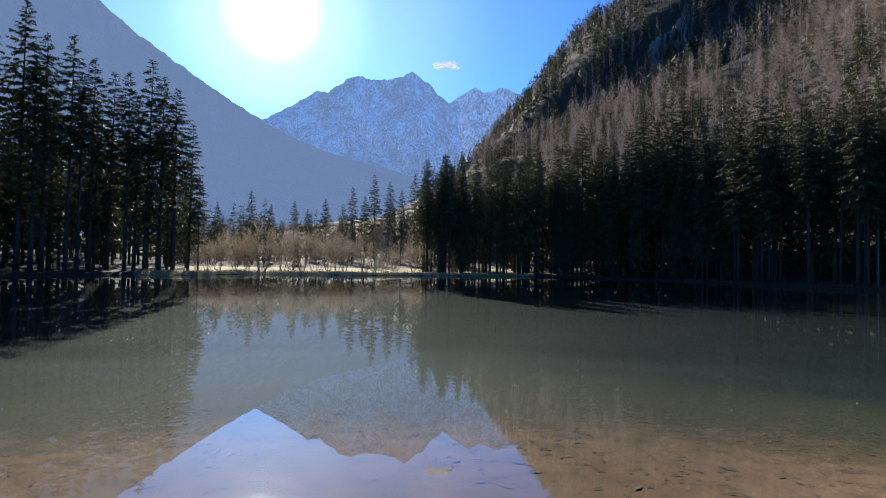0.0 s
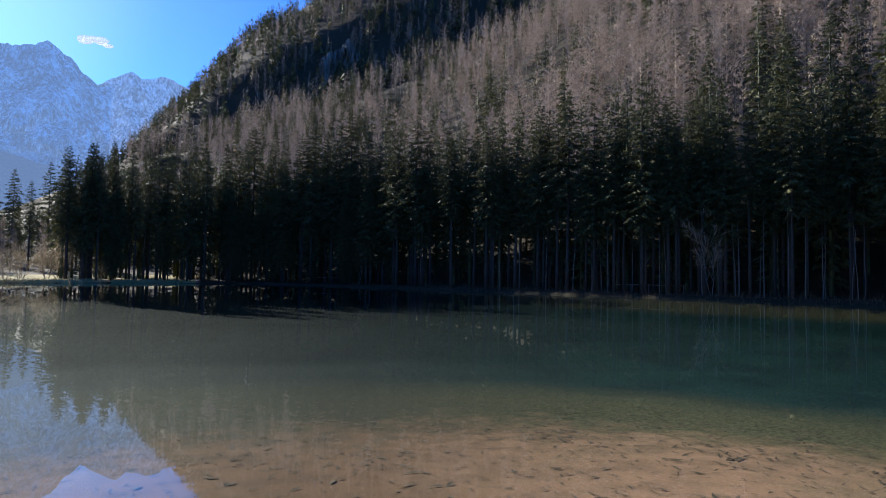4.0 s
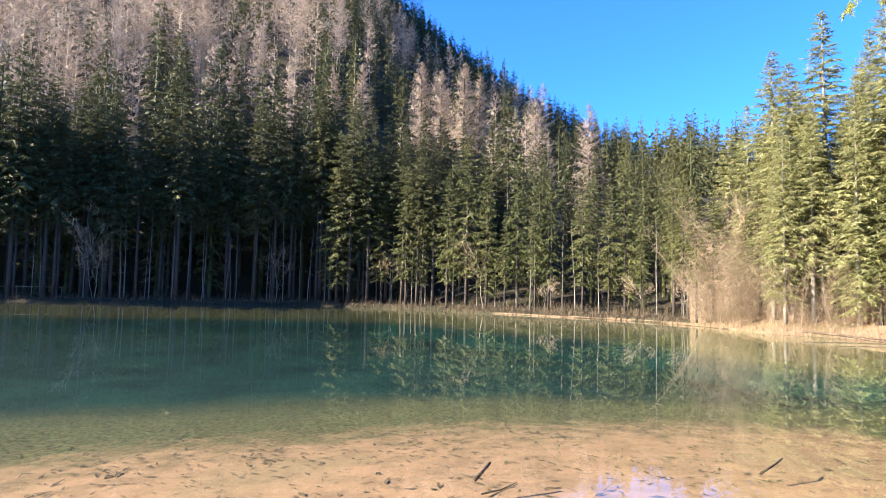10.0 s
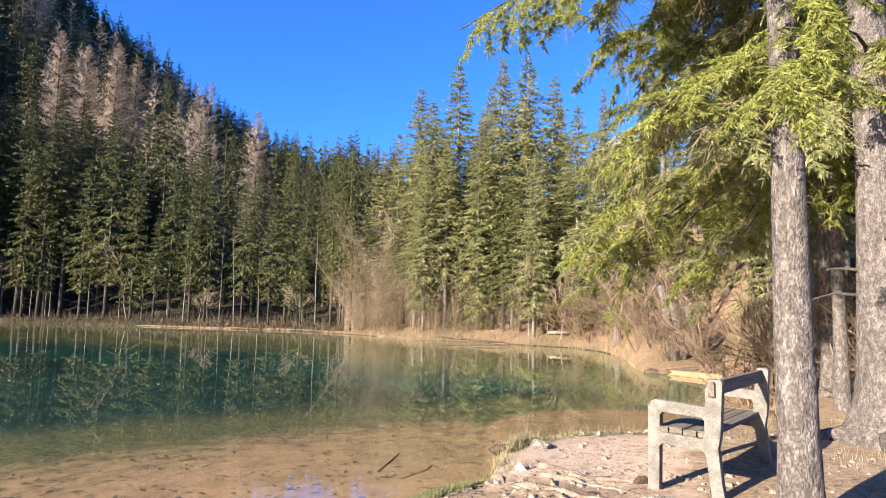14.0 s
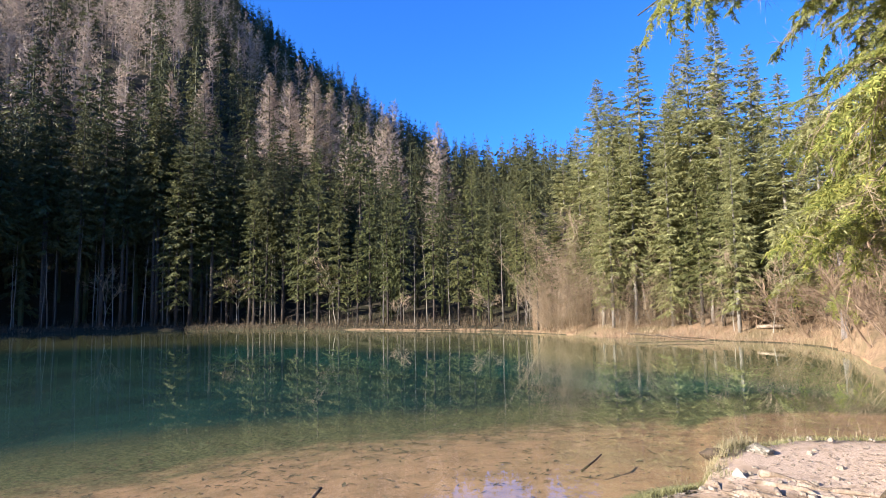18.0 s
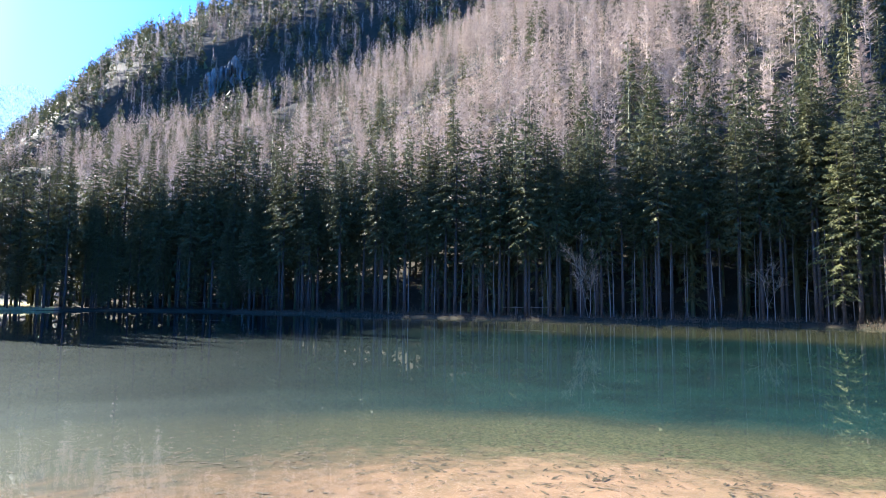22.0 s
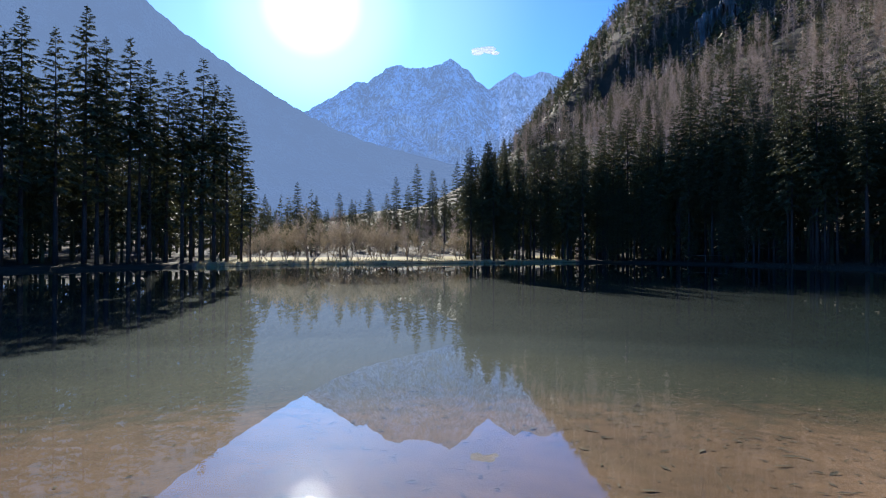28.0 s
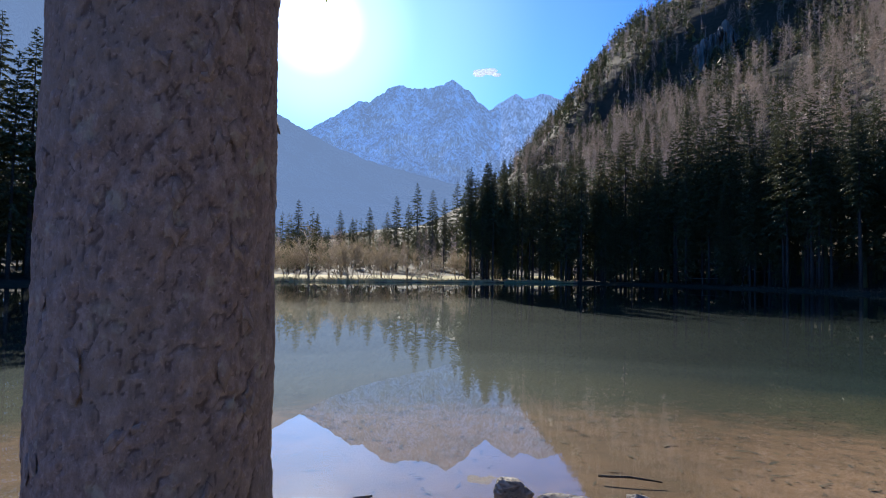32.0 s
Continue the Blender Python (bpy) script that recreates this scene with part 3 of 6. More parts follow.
build_ground()
build_water()
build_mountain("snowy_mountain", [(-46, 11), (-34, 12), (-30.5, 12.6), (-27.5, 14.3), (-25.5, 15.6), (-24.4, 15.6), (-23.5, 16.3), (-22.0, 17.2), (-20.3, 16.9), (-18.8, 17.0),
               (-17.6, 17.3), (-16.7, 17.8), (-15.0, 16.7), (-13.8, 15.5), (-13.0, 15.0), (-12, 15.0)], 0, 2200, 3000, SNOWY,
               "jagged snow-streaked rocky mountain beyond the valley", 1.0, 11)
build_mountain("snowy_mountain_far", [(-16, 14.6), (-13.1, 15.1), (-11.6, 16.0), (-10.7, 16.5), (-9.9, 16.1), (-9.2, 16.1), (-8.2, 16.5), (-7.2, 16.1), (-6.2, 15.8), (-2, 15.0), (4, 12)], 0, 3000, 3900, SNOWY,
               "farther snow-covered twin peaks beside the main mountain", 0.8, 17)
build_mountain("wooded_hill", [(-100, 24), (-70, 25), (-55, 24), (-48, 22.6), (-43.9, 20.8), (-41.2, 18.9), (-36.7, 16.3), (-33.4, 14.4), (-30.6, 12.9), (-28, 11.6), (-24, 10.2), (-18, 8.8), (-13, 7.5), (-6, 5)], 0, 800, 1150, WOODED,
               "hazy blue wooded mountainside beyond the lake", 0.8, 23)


# ---- trees ----
def spruce_parts(rng, h, base, rad, whorls, per, seg=5, droop=0.55, side=0.42, shoots=4, thin=0.15):
    """A spruce of that height: a tapered trunk with dead stubs, and a crown of drooping, fringed boughs from base up."""
    lean = rng.uniform(-0.012, 0.012)
    zs = np.linspace(-0.4, h, 9)
    r0 = 0.0075 * h + 0.03
    chunks = [tube([(lean * z, lean * 0.5 * z, z) for z in zs], [max(r0 * (1 - z / h * 0.97), 0.012) for z in np.clip(zs, 0, h)], 7)]
    for _ in range(26):
        z, a, l = rng.uniform(0.08 * h, max(base, 0.2 * h) * 1.1), rng.uniform(0, 6.28), rng.uniform(0.4, 1.6)
        e = (lean * z + math.cos(a) * l, math.sin(a) * l, z - l * rng.uniform(-0.1, 0.5))
        chunks.append(tube([(lean * z, 0, z), e], [0.025, 0.006], 3, cap=False))
    trunk = join(chunks)
    V, F = [], []
    for w in range(whorls):
        f = w / (whorls - 1)
        z = base + (h * 0.995 - base) * f ** 0.92
        L = rad * (1 - f) ** 0.8 * min(1.0, 0.55 + 2.2 * f) + 0.18
        turn = rng.uniform(0, 6.28)
        for k in range(per):
            if rng.random() < 0.10:
                continue
            a = turn + 2 * math.pi * k / per + rng.uniform(-0.35, 0.35)
            l = L * rng.uniform(0.6, 1.15)
            ca, sa = math.cos(a), math.sin(a)
            up = rng.uniform(-0.05, 0.30) + 0.35 * f
            dr = droop * rng.uniform(0.7, 1.3) * (1 - 0.6 * f)
            zz = z + rng.uniform(-0.5, 0.5) * (h - base) / whorls
            sp = [(lean * zz + ca * (0.05 + l * s), sa * (0.05 + l * s), zz + l * (up * s - dr * s * s + 0.10 * s ** 4)) for s in np.linspace(0, 1, seg + 1)]
            for i in range(seg):
                p, q = sp[i], sp[i + 1]
                for j in range(shoots):
                    f2 = rng.random()
                    s = (i + f2) / seg
                    sg = -1 if j % 2 else 1
                    ww = (l * side * math.sin(math.pi * (0.12 + 0.80 * s)) + 0.10) * rng.uniform(0.55, 1.4)
                    o = [a_ + (b_ - a_) * f2 for a_, b_ in zip(p, q)]
                    lat, fwd, dn = sg * rng.uniform(0.1, 1.0), rng.uniform(0.2, 0.8), rng.uniform(0.05, 0.95)
                    tip = (o[0] - lat * sa * ww + ca * ww * fwd, o[1] + lat * ca * ww + sa * ww * fwd, o[2] - ww * dn)
                    ux, uy, uz = rng.normal(0, ww * thin, 3)
                    n = len(V)
                    V.extend(((o[0] - ux, o[1] - uy, o[2] - uz), (o[0] + ux, o[1] + uy, o[2] + uz), tip))
                    F.append((n, n + 1, n + 2))
    n = len(V)
    V.extend([(lean * h - 0.06, 0, h * 0.97), (lean * h + 0.06, 0, h * 0.97), (lean * h, 0, h * 1.015)])
    F.append((n, n + 1, n + 2))
    return trunk, (np.array(V), F)


def larch_parts(rng, h, base, rad, limbs, twigs, fine=0.7):
    """A leafless larch: straight trunk, level limbs set all round and hung with fine pale twigs."""
    zs = np.linspace(-0.4, h, 7)
    trunk = tube([(0, 0, z) for z in zs], [max((0.010 * h + 0.04) * (1 - z / h * 0.95), 0.015) for z in np.clip(zs, 0, h)], 6)
    V, F = [], []
    for i in range(limbs):
        f = (i / limbs) ** 0.85
        z = base + (h - base) * f
        a = rng.uniform(0, 6.28)
        l = rad * (1 - f) ** 0.75 * min(1.0, 0.45 + 3 * f) * rng.uniform(0.55, 1.15) + 0.15
        ca, sa, up = math.cos(a), math.sin(a), rng.uniform(0.05, 0.45) + 0.45 * f
        e = (ca * l, sa * l, z + l * up)
        n = len(V)
        V.extend([(0, 0, z - 0.022), (0, 0, z + 0.022), e])
        F.append((n, n + 1, n + 2))
        for _ in range(twigs):
            s = rng.uniform(0.2, 1.0)
            b = (ca * l * s, sa * l * s, z + l * up * s)
            t = (b[0] + rng.normal(0, 0.30) * l * 0.6, b[1] + rng.normal(0, 0.30) * l * 0.6, b[2] + rng.uniform(-0.3, 0.55) * l * 0.6)
            w = rng.uniform(0.07, 0.16) * (0.5 + h / 20) * fine
            n = len(V)
            V.extend([(b[0] - sa * w, b[1] + ca * w, b[2]), (b[0] + sa * w, b[1] - ca * w, b[2] + w), t])
            F.append((n, n + 1, n + 2))
    return trunk, (np.array(V), F)


def bare_parts(rng, h, stems=1, spread=0.35, levels=4, r0=0.09, kids=4, droop=0.0, fork=0.25, least=0.006):
    """A leafless broadleaf tree or shrub: limbs in tubes, the finest twigs as slivers."""
    limbs, V, F = [], [], []

    def grow(p, way, length, r, level):
        pts, rad = [p], [r]
        for i in range(3):
            way = (way + Vector((rng.normal(0, 0.13), rng.normal(0, 0.13), rng.normal(0.02, 0.08) - droop * (level > 1)))).normalized()
            p = p + way * (length / 3)
            pts.append(p)
            rad.append(r * (1 - 0.22 * (i + 1)))
        if level <= 1 or (level == 2 and levels > 4):
            limbs.append(tube(pts, rad, 6 if level == 0 else 4, cap=False))
        else:
            u = way.cross(Vector((0.3, 0.8, 0.5))).normalized() * max(r * 0.8, least)
            n = len(V)
            V.extend([tuple(pts[0] - u), tuple(pts[0] + u), tuple(pts[2] + u * 0.6), tuple(pts[3])])
            F.append((n, n + 1, n + 2, n + 3))
        if level >= levels:
            return
        for c in range(kids + (2 if level == levels - 1 else 0)):
            s = rng.uniform(fork, 1.0)
            i = min(int(s * 3), 2)
            q = pts[i].lerp(pts[i + 1], s * 3 - i)
            side = Vector((rng.normal(), rng.normal(), rng.normal() * 0.6)).normalized()
            grow(q, (way + side * rng.uniform(0.5, 1.0)).normalized(), length * rng.uniform(0.42, 0.68), r * rng.uniform(0.4, 0.6), level + 1)

    for k in range(stems):
        a = rng.uniform(0, 6.28)
        t = spread * rng.uniform(0.3, 1.0) if stems > 1 else rng.uniform(0, 0.10)
        grow(Vector((math.cos(a) * 0.02 * stems, math.sin(a) * 0.02 * stems, -0.25)), Vector((math.cos(a) * t, math.sin(a) * t, 1)).normalized(), h * rng.uniform(0.5, 0.66), r0 * rng.uniform(0.6, 1.1), 0)
    return join(limbs), (np.array(V) if V else np.zeros((0, 3)), F)


def tree_kind(name, trunk, crown, trunk_mat, crown_mat, label, crown_name="crown", group=""):
    """A tree with its two parts, parked out of sight until it is copied."""
    root = thing(name, pose(0, 0, -40), label, "tree", group)
    piece("trunk", mesh_of(name + "_trunk", *trunk, [trunk_mat], True), root)
    piece(crown_name, mesh_of(name + "_crown", *crown, [crown_mat]), root)
    return root


rng = np.random.default_rng(7)
TALL = [spruce_parts(rng, 26, b, r, w, p - 1, 4, d, 0.24, 11, 0.12) for b, r, w, p, d in
        ((8, 3.1, 28, 7, 0.55), (11, 2.8, 25, 7, 0.65), (5, 3.4, 30, 7, 0.6), (13, 2.6, 22, 7, 0.6))]
FINE = [spruce_parts(rng, 26, b, r, w, p, 5, d, 0.19, 13, 0.10) for b, r, w, p, d in
        ((9, 3.0, 32, 6, 0.55), (12, 2.7, 28, 7, 0.65), (10, 3.3, 32, 6, 0.75), (13.5, 2.6, 25, 7, 0.6))]
FULL = [spruce_parts(rng, 26, b, r, w, 8, 6, d, 0.21, 10, 0.075) for b, r, w, d in ((3, 3.2, 46, 0.5), (6, 2.9, 42, 0.62), (1.5, 3.4, 48, 0.55), (4, 2.6, 44, 0.75))]
SLIM = [spruce_parts(rng, 15, b, r, w, p, 5, d, 0.18, 10, 0.10) for b, r, w, p, d in
        ((3.0, 1.9, 26, 7, 0.6), (4.5, 1.6, 24, 6, 0.7), (2.0, 2.2, 28, 7, 0.5))]
LARCHES = [larch_parts(rng, 24, b, r, 240, 26, 0.19) for b, r in ((5, 3.6), (8, 3.2))]
BARES = [bare_parts(rng, 9, 1, 0, 4, 0.060, 5, 0, 0.3, 0.0035), bare_parts(rng, 11, 2, 0.22, 4, 0.050, 5, 0, 0.3, 0.0035), bare_parts(rng, 8, 1, 0, 4, 0.050, 6, 0, 0.3, 0.0035)]
SHRUBS = [bare_parts(rng, 4.2, 7, 0.6, 3, 0.035, 5), bare_parts(rng, 4.6, 9, 0.7, 3, 0.03, 5)]

spruce_tall = [tree_kind("spruce_tree", *p, BARK, SPRUCE, "tall dark green spruce on the wooded lake shore", group="spruces on the shore") for p in TALL]
spruce_front = [tree_kind("spruce_tree", *p, BARK, SPRUCE, "tall dark green spruce with long bare trunk at the shore", group="spruces on the shore") for p in FINE]
spruce_lit = [tree_kind("spruce_tree", *p, BARK, SPRUCE_MID, "slender yellow-green spruce at the water's edge", group="small spruces at the water") for p in SLIM]
spruce_low = [tree_kind("spruce_tree", *p, BARK, SPRUCE, "dark green spruce with boughs down to the water", group="spruces on the shore") for p in FULL[:3]]
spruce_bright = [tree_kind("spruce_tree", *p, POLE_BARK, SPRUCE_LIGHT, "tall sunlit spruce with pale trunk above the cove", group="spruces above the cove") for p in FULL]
larch_tree = [tree_kind("larch_tree", *p, BARK, LARCH, "leafless pale brown larch on the mountainside", group="larches") for p in LARCHES]
bare_tree = [tree_kind("bare_tree", *p, PALE_BARK, BRUSH_TWIG, "leafless pale-barked tree leaning at the water's edge", "crown", group="bare trees on the shore") for p in BARES]
shrub = [tree_kind("bare_shrub", *p, DEAD, TWIG, "leafless many-stemmed shrub on the grassy shore", "crown", group="shrubs on the shore") for p in SHRUBS]
for root in (*shrub,):
    root["category"] = "shrub"

def pole_parts(g, h):
    """A thin straight trunk with short dead side twigs."""
    a, lean = g.uniform(0, 6.28), g.uniform(0, 0.06)
    pts = [Vector((math.cos(a) * lean * z + g.normal(0, 0.03), math.sin(a) * lean * z + g.normal(0, 0.03), z)) for z in np.linspace(-0.3, h, 7)]
    V, F = [], []
    for _ in range(70):
        s = g.uniform(1.2, 5.95)
        b = pts[int(s)].lerp(pts[int(s) + 1], s % 1)
        c, l = g.uniform(0, 6.28), g.uniform(0.2, 1.1)
        w = Vector((-math.sin(c), math.cos(c), 0.4)) * 0.010
        n = len(V)
        V.extend([tuple(b - w), tuple(b + w), tuple(b + Vector((math.cos(c) * l, math.sin(c) * l, l * g.uniform(-0.2, 0.6))))])
        F.append((n, n + 1, n + 2))
    return tube(pts, [0.07, 0.06, 0.05, 0.042, 0.034, 0.024, 0.01], 6, cap=False), (np.array(V), F)


pole = [tree_kind("bare_tree", *pole_parts(np.random.default_rng(80 + i), 12), POLE_BARK, TWIG, "thin straight pale trunk among the shaded trees", group="thin trunks on the shaded shore") for i in range(3)]
thin_shrub = [tree_kind("bare_shrub", *bare_parts(np.random.default_rng(30 + i), 3.2, 9, 0.75, 3, 0.022, 4, 0, 0.2, 0.0025), RED_TWIG, RED_TWIG, "leafless reddish-brown shrub at the end of the cove", group="shrubs by the bench") for i in range(3)]
for root in thin_shrub:
    root["category"] = "shrub"
KINDS = {"N": thin_shrub, "P": pole, "T": spruce_tall, "F": spruce_front, "G": spruce_low, "S": spruce_lit, "B": spruce_bright, "L": larch_tree, "D": bare_tree, "H": shrub}
NATURAL = {"N": 3.2, "P": 12.0, "T": 26.0, "F": 26.0, "G": 26.0, "S": 15.0, "B": 26.0, "L": 24.0, "D": 11.0, "H": 4.6}


def stand(kind, az, r, height, pick=None, wide=1.0):
    """Sets a copy of a tree on the ground at a heading and distance, with its true height."""
    x, y = polar(az, r)
    protos = KINDS[kind]
    k = int(rng.integers(len(protos))) if pick is None else pick
    s = height / NATURAL[kind]
    m = Matrix.LocRotScale((x, y, ground_at(x, y) - 0.05), Euler((0, 0, rng.uniform(0, 6.28))), (s * wide, s * wide, s))
    return copy_thing(protos[k], m)


def height_for(az, r, el):
    """How tall a tree at that place is whose top stands at an elevation seen from the lakeside."""
    x, y = polar(az, r)
    return 1.65 + r * math.tan(radians(el)) - ground_at(x, y)


def row(kind, extra, spots, wide=1.0):
    for az, el in spots:
        r = float(table(FAR_SHORE, az)) + extra + rng.uniform(0, 2.5)
        stand(kind, az, r, height_for(az, r, el), None, wide * rng.uniform(0.9, 1.15))


# small spruces at the water, in front of the dark wood
row("S", 0.7, [(60.4, 14.4), (62.4, 13.0), (66.8, 11.6), (68.2, 9.3), (70.6, 11.4), (72.4, 14.6), (74.3, 11.7), (77.2, 12.5), (78.8, 9.9), (80.0, 11.2), (83.1, 11.6), (85.4, 10.3),
               (86.8, 13.6), (90.9, 11.6), (91.6, 10.6), (92.7, 10.1), (88.2, 7.0), (94.0, 9.0), (76, 7.0), (64.5, 10.0)], 1.0)
row("F", 0.8, [(61.5, 17.5), (63.2, 16.8), (64.9, 16.2), (66.4, 15.2), (67.8, 14.2), (69.3, 13.4)], 1.2)
# the tall wood behind them and along the shaded shore
row("T", 15, [(66.1, 19.0), (76.3, 18.6), (74.8, 17.0), (70.0, 16.6), (79.3, 15.2), (81.5, 14.4), (62.0, 18.0), (58.5, 18.6), (56.5, 19.0), (84.2, 13.6), (68.4, 17.2), (72.0, 15.8), (89.0, 13.0)])
row("F", 1.6, [(47.7, 14.2), (50.7, 15.3), (37.8, 13.4), (40.1, 15.0), (32.9, 13.4), (27.4, 15.2), (25.6, 13.6), (23.6, 14.6), (19.7, 14.2), (15.6, 12.0), (12.2, 14.6), (59.8, 17.2),
             (53.1, 16.4), (56.2, 17.2), (43.6, 14.4), (35.2, 13.0), (30.0, 13.2), (45.4, 13.2), (17.6, 13.0), (21.5, 12.6)], 1.05)
row("F", 5, [(8.0, 15.2), (7.0, 15.3), (4.7, 14.4), (3.6, 12.8), (1.2, 12.6), (-1.9, 11.3), (-0.6, 13.1), (-2.9, 11.4), (-4.8, 12.2), (-7.7, 11.7), (-5.6, 11.0), (5.9, 13.2), (9.6, 13.4),
             (2.2, 11.6), (-10.4, 10.8), (-11.8, 10.4), (-13.3, 10.5), (-14.9, 10.0), (-9.0, 9.8), (10.8, 12.4), (13.8, 12.6)], 1.15)
# close ranks that shade one another along the shore
inner_wood = []
for _ in range(105):
    az = rng.uniform(60, 93)
    r = float(table(FAR_SHORE, az)) + rng.uniform(6, 32)
    inner_wood.append((az, r, rng.uniform(11, 15) * (1.0 if az < 80 else 0.8)))
for _ in range(85):
    az = rng.uniform(-14, 60)
    extra = rng.uniform(0.7, 14)
    r, tall = float(table(FAR_SHORE, az)) + extra, rng.uniform(17, 24) * (1.0 if az < 45 else 0.95)
    if extra < 7:
        stand("T", az, r, tall, None, 1.1)
    else:
        inner_wood.append((az, r, tall))
for _ in range(24):
    az = rng.uniform(-14, 16)
    r = float(table(FAR_SHORE, az)) + rng.uniform(0.8, 4.0)
    stand("G", az, r, rng.uniform(9, 19), None, rng.uniform(1.0, 1.3))
for depth, gap in ((3.5, 2.9), (7.0, 2.7), (10.5, 2.9), (14.5, 3.2), (19.0, 3.6)):
    az = -15.0
    while az < 63:
        r = float(table(FAR_SHORE, az)) + depth + rng.uniform(-1.2, 1.2)
        tall = (23.0 if az > 0 else 20.5) * rng.uniform(0.84, 1.1) * (1.0 if az < 40 else 1.04)
        az2, wide = az + rng.uniform(-0.5, 0.5), rng.uniform(1.05, 1.3)
        if depth < 5:
            stand("F" if rng.random() < 0.6 else "T", az2, r, tall, None, wide)
        else:
            inner_wood.append((az2, r, tall))
        az += math.degrees(gap * rng.uniform(0.8, 1.25) / r) / (0.55 if az > 8 else 1.0)
for _ in range(80):
    az = rng.uniform(-68, -36)
    r = float(table(FAR_SHORE, az)) + rng.uniform(4, 26)
    inner_wood.append((az, r, rng.uniform(13, 21) * (0.7 if az > -39 else 1.0)))
# the dark wood on the far side, against the sun
row("T", 3, [(-55, 19), (-52.7, 18.4), (-50.4, 17.4), (-48.4, 19.4), (-46.8, 17.2), (-45.2, 17.5), (-43.6, 16.0), (-42.3, 15.2), (-41, 15.4), (-39.5, 16.6), (-38.4, 15.4), (-37.3, 14.6), (-36.1, 11.8), (-58, 19), (-61, 20), (-64, 20),
             (-35.3, 7.4), (-40.3, 13.5), (-44.4, 14.5), (-47.5, 15.5), (-54, 16.5)], 1.25)
# trees beyond the meadow
for az, el in [(-33.8, 5.3), (-31.0, 6.5), (-29.3, 5.3), (-27.2, 5.7), (-24.4, 6.0), (-21.9, 7.2), (-19.9, 8.4), (-18.5, 7.8), (-16.2, 8.6), (-22.8, 5.6), (-17.4, 7.0), (-15.4, 7.6), (-26, 5.0), (-30.2, 4.6), (-20.8, 6.4), (-14.2, 8.8)]:
    r = 165 + rng.uniform(-18, 30)
    stand("T", az, r, height_for(az, r, el), None, 1.3)
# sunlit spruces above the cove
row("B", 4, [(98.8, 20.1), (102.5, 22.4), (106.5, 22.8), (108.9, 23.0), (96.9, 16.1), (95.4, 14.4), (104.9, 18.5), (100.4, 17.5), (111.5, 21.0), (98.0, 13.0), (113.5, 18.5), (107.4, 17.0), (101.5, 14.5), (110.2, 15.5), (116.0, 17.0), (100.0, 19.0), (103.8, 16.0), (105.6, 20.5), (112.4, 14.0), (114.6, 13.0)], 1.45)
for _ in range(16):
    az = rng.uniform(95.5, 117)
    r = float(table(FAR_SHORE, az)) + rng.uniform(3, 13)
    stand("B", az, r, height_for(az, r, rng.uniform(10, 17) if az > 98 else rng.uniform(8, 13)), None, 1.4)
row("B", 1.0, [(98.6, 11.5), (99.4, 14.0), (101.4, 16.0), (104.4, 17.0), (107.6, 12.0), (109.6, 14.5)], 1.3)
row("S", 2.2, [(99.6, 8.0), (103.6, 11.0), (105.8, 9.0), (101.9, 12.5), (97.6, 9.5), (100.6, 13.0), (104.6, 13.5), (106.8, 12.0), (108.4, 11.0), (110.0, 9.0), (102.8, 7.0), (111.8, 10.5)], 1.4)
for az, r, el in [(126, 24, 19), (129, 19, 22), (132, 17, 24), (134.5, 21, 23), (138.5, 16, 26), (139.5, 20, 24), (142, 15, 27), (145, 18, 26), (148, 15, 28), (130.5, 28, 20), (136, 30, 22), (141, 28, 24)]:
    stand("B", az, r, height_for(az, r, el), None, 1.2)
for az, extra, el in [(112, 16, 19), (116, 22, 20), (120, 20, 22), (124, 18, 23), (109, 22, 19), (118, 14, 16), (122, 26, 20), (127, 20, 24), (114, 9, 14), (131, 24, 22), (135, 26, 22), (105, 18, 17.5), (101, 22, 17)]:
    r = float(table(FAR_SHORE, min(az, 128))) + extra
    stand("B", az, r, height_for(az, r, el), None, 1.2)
for az, r, h in [(118.5, 26, 4.0), (115.8, 28.6, 3.0), (119.6, 22.2, 2.2), (121.4, 24.6, 3.6), (117.4, 29, 5.5), (120.5, 27, 5.0), (116.6, 28, 4.5), (124.5, 23, 4.0), (113.8, 30, 5.0), (111.5, 31.5, 4.0), (122.6, 24.5, 3.4), (130, 23, 4.5)]:
    stand("S", az, r, h, None, 1.7)
# larches that stand out
for az, el, r in [(83.7, 17.2, 62), (108.6, 19.5, 37), (98.4, 14.5, 42), (115.0, 15.0, 33), (72.0, 21.0, 95), (67.9, 21.0, 98), (62.3, 20.6, 100), (78.8, 18.0, 85), (52.9, 20.6, 105), (50.5, 19.4, 104), (43.8, 20.2, 120), (47.9, 20.4, 112), (38.1, 17.8, 118), (69.8, 20.4, 97), (59.5, 20.2, 102), (55.8, 19.6, 104), (30.8, 16.4, 125), (34.5, 17.2, 122), (73.5, 20.0, 97)]:
    stand("L", az, r, height_for(az, r, el), None, 1.2)
# leafless trees at the water
row("D", 1.0, [(74.1, 6.2), (65.4, 8.6), (79.6, 4.0), (88.3, 5.0), (40.6, 5.5), (91.6, 6.0), (55.0, 5.0), (9.0, 3.2)], 0.85)
row("D", 5.0, [(98.2, 12.5), (103.0, 14.5), (109.6, 13.5), (106.4, 12.0), (112.6, 11.5)], 0.8)
row("D", 1.5, [(103.4, 9.0), (102.6, 8.0), (99.8, 8.8), (98.4, 7.2), (106.3, 6.5), (109.2, 6.0), (112.0, 6.0)], 0.9)
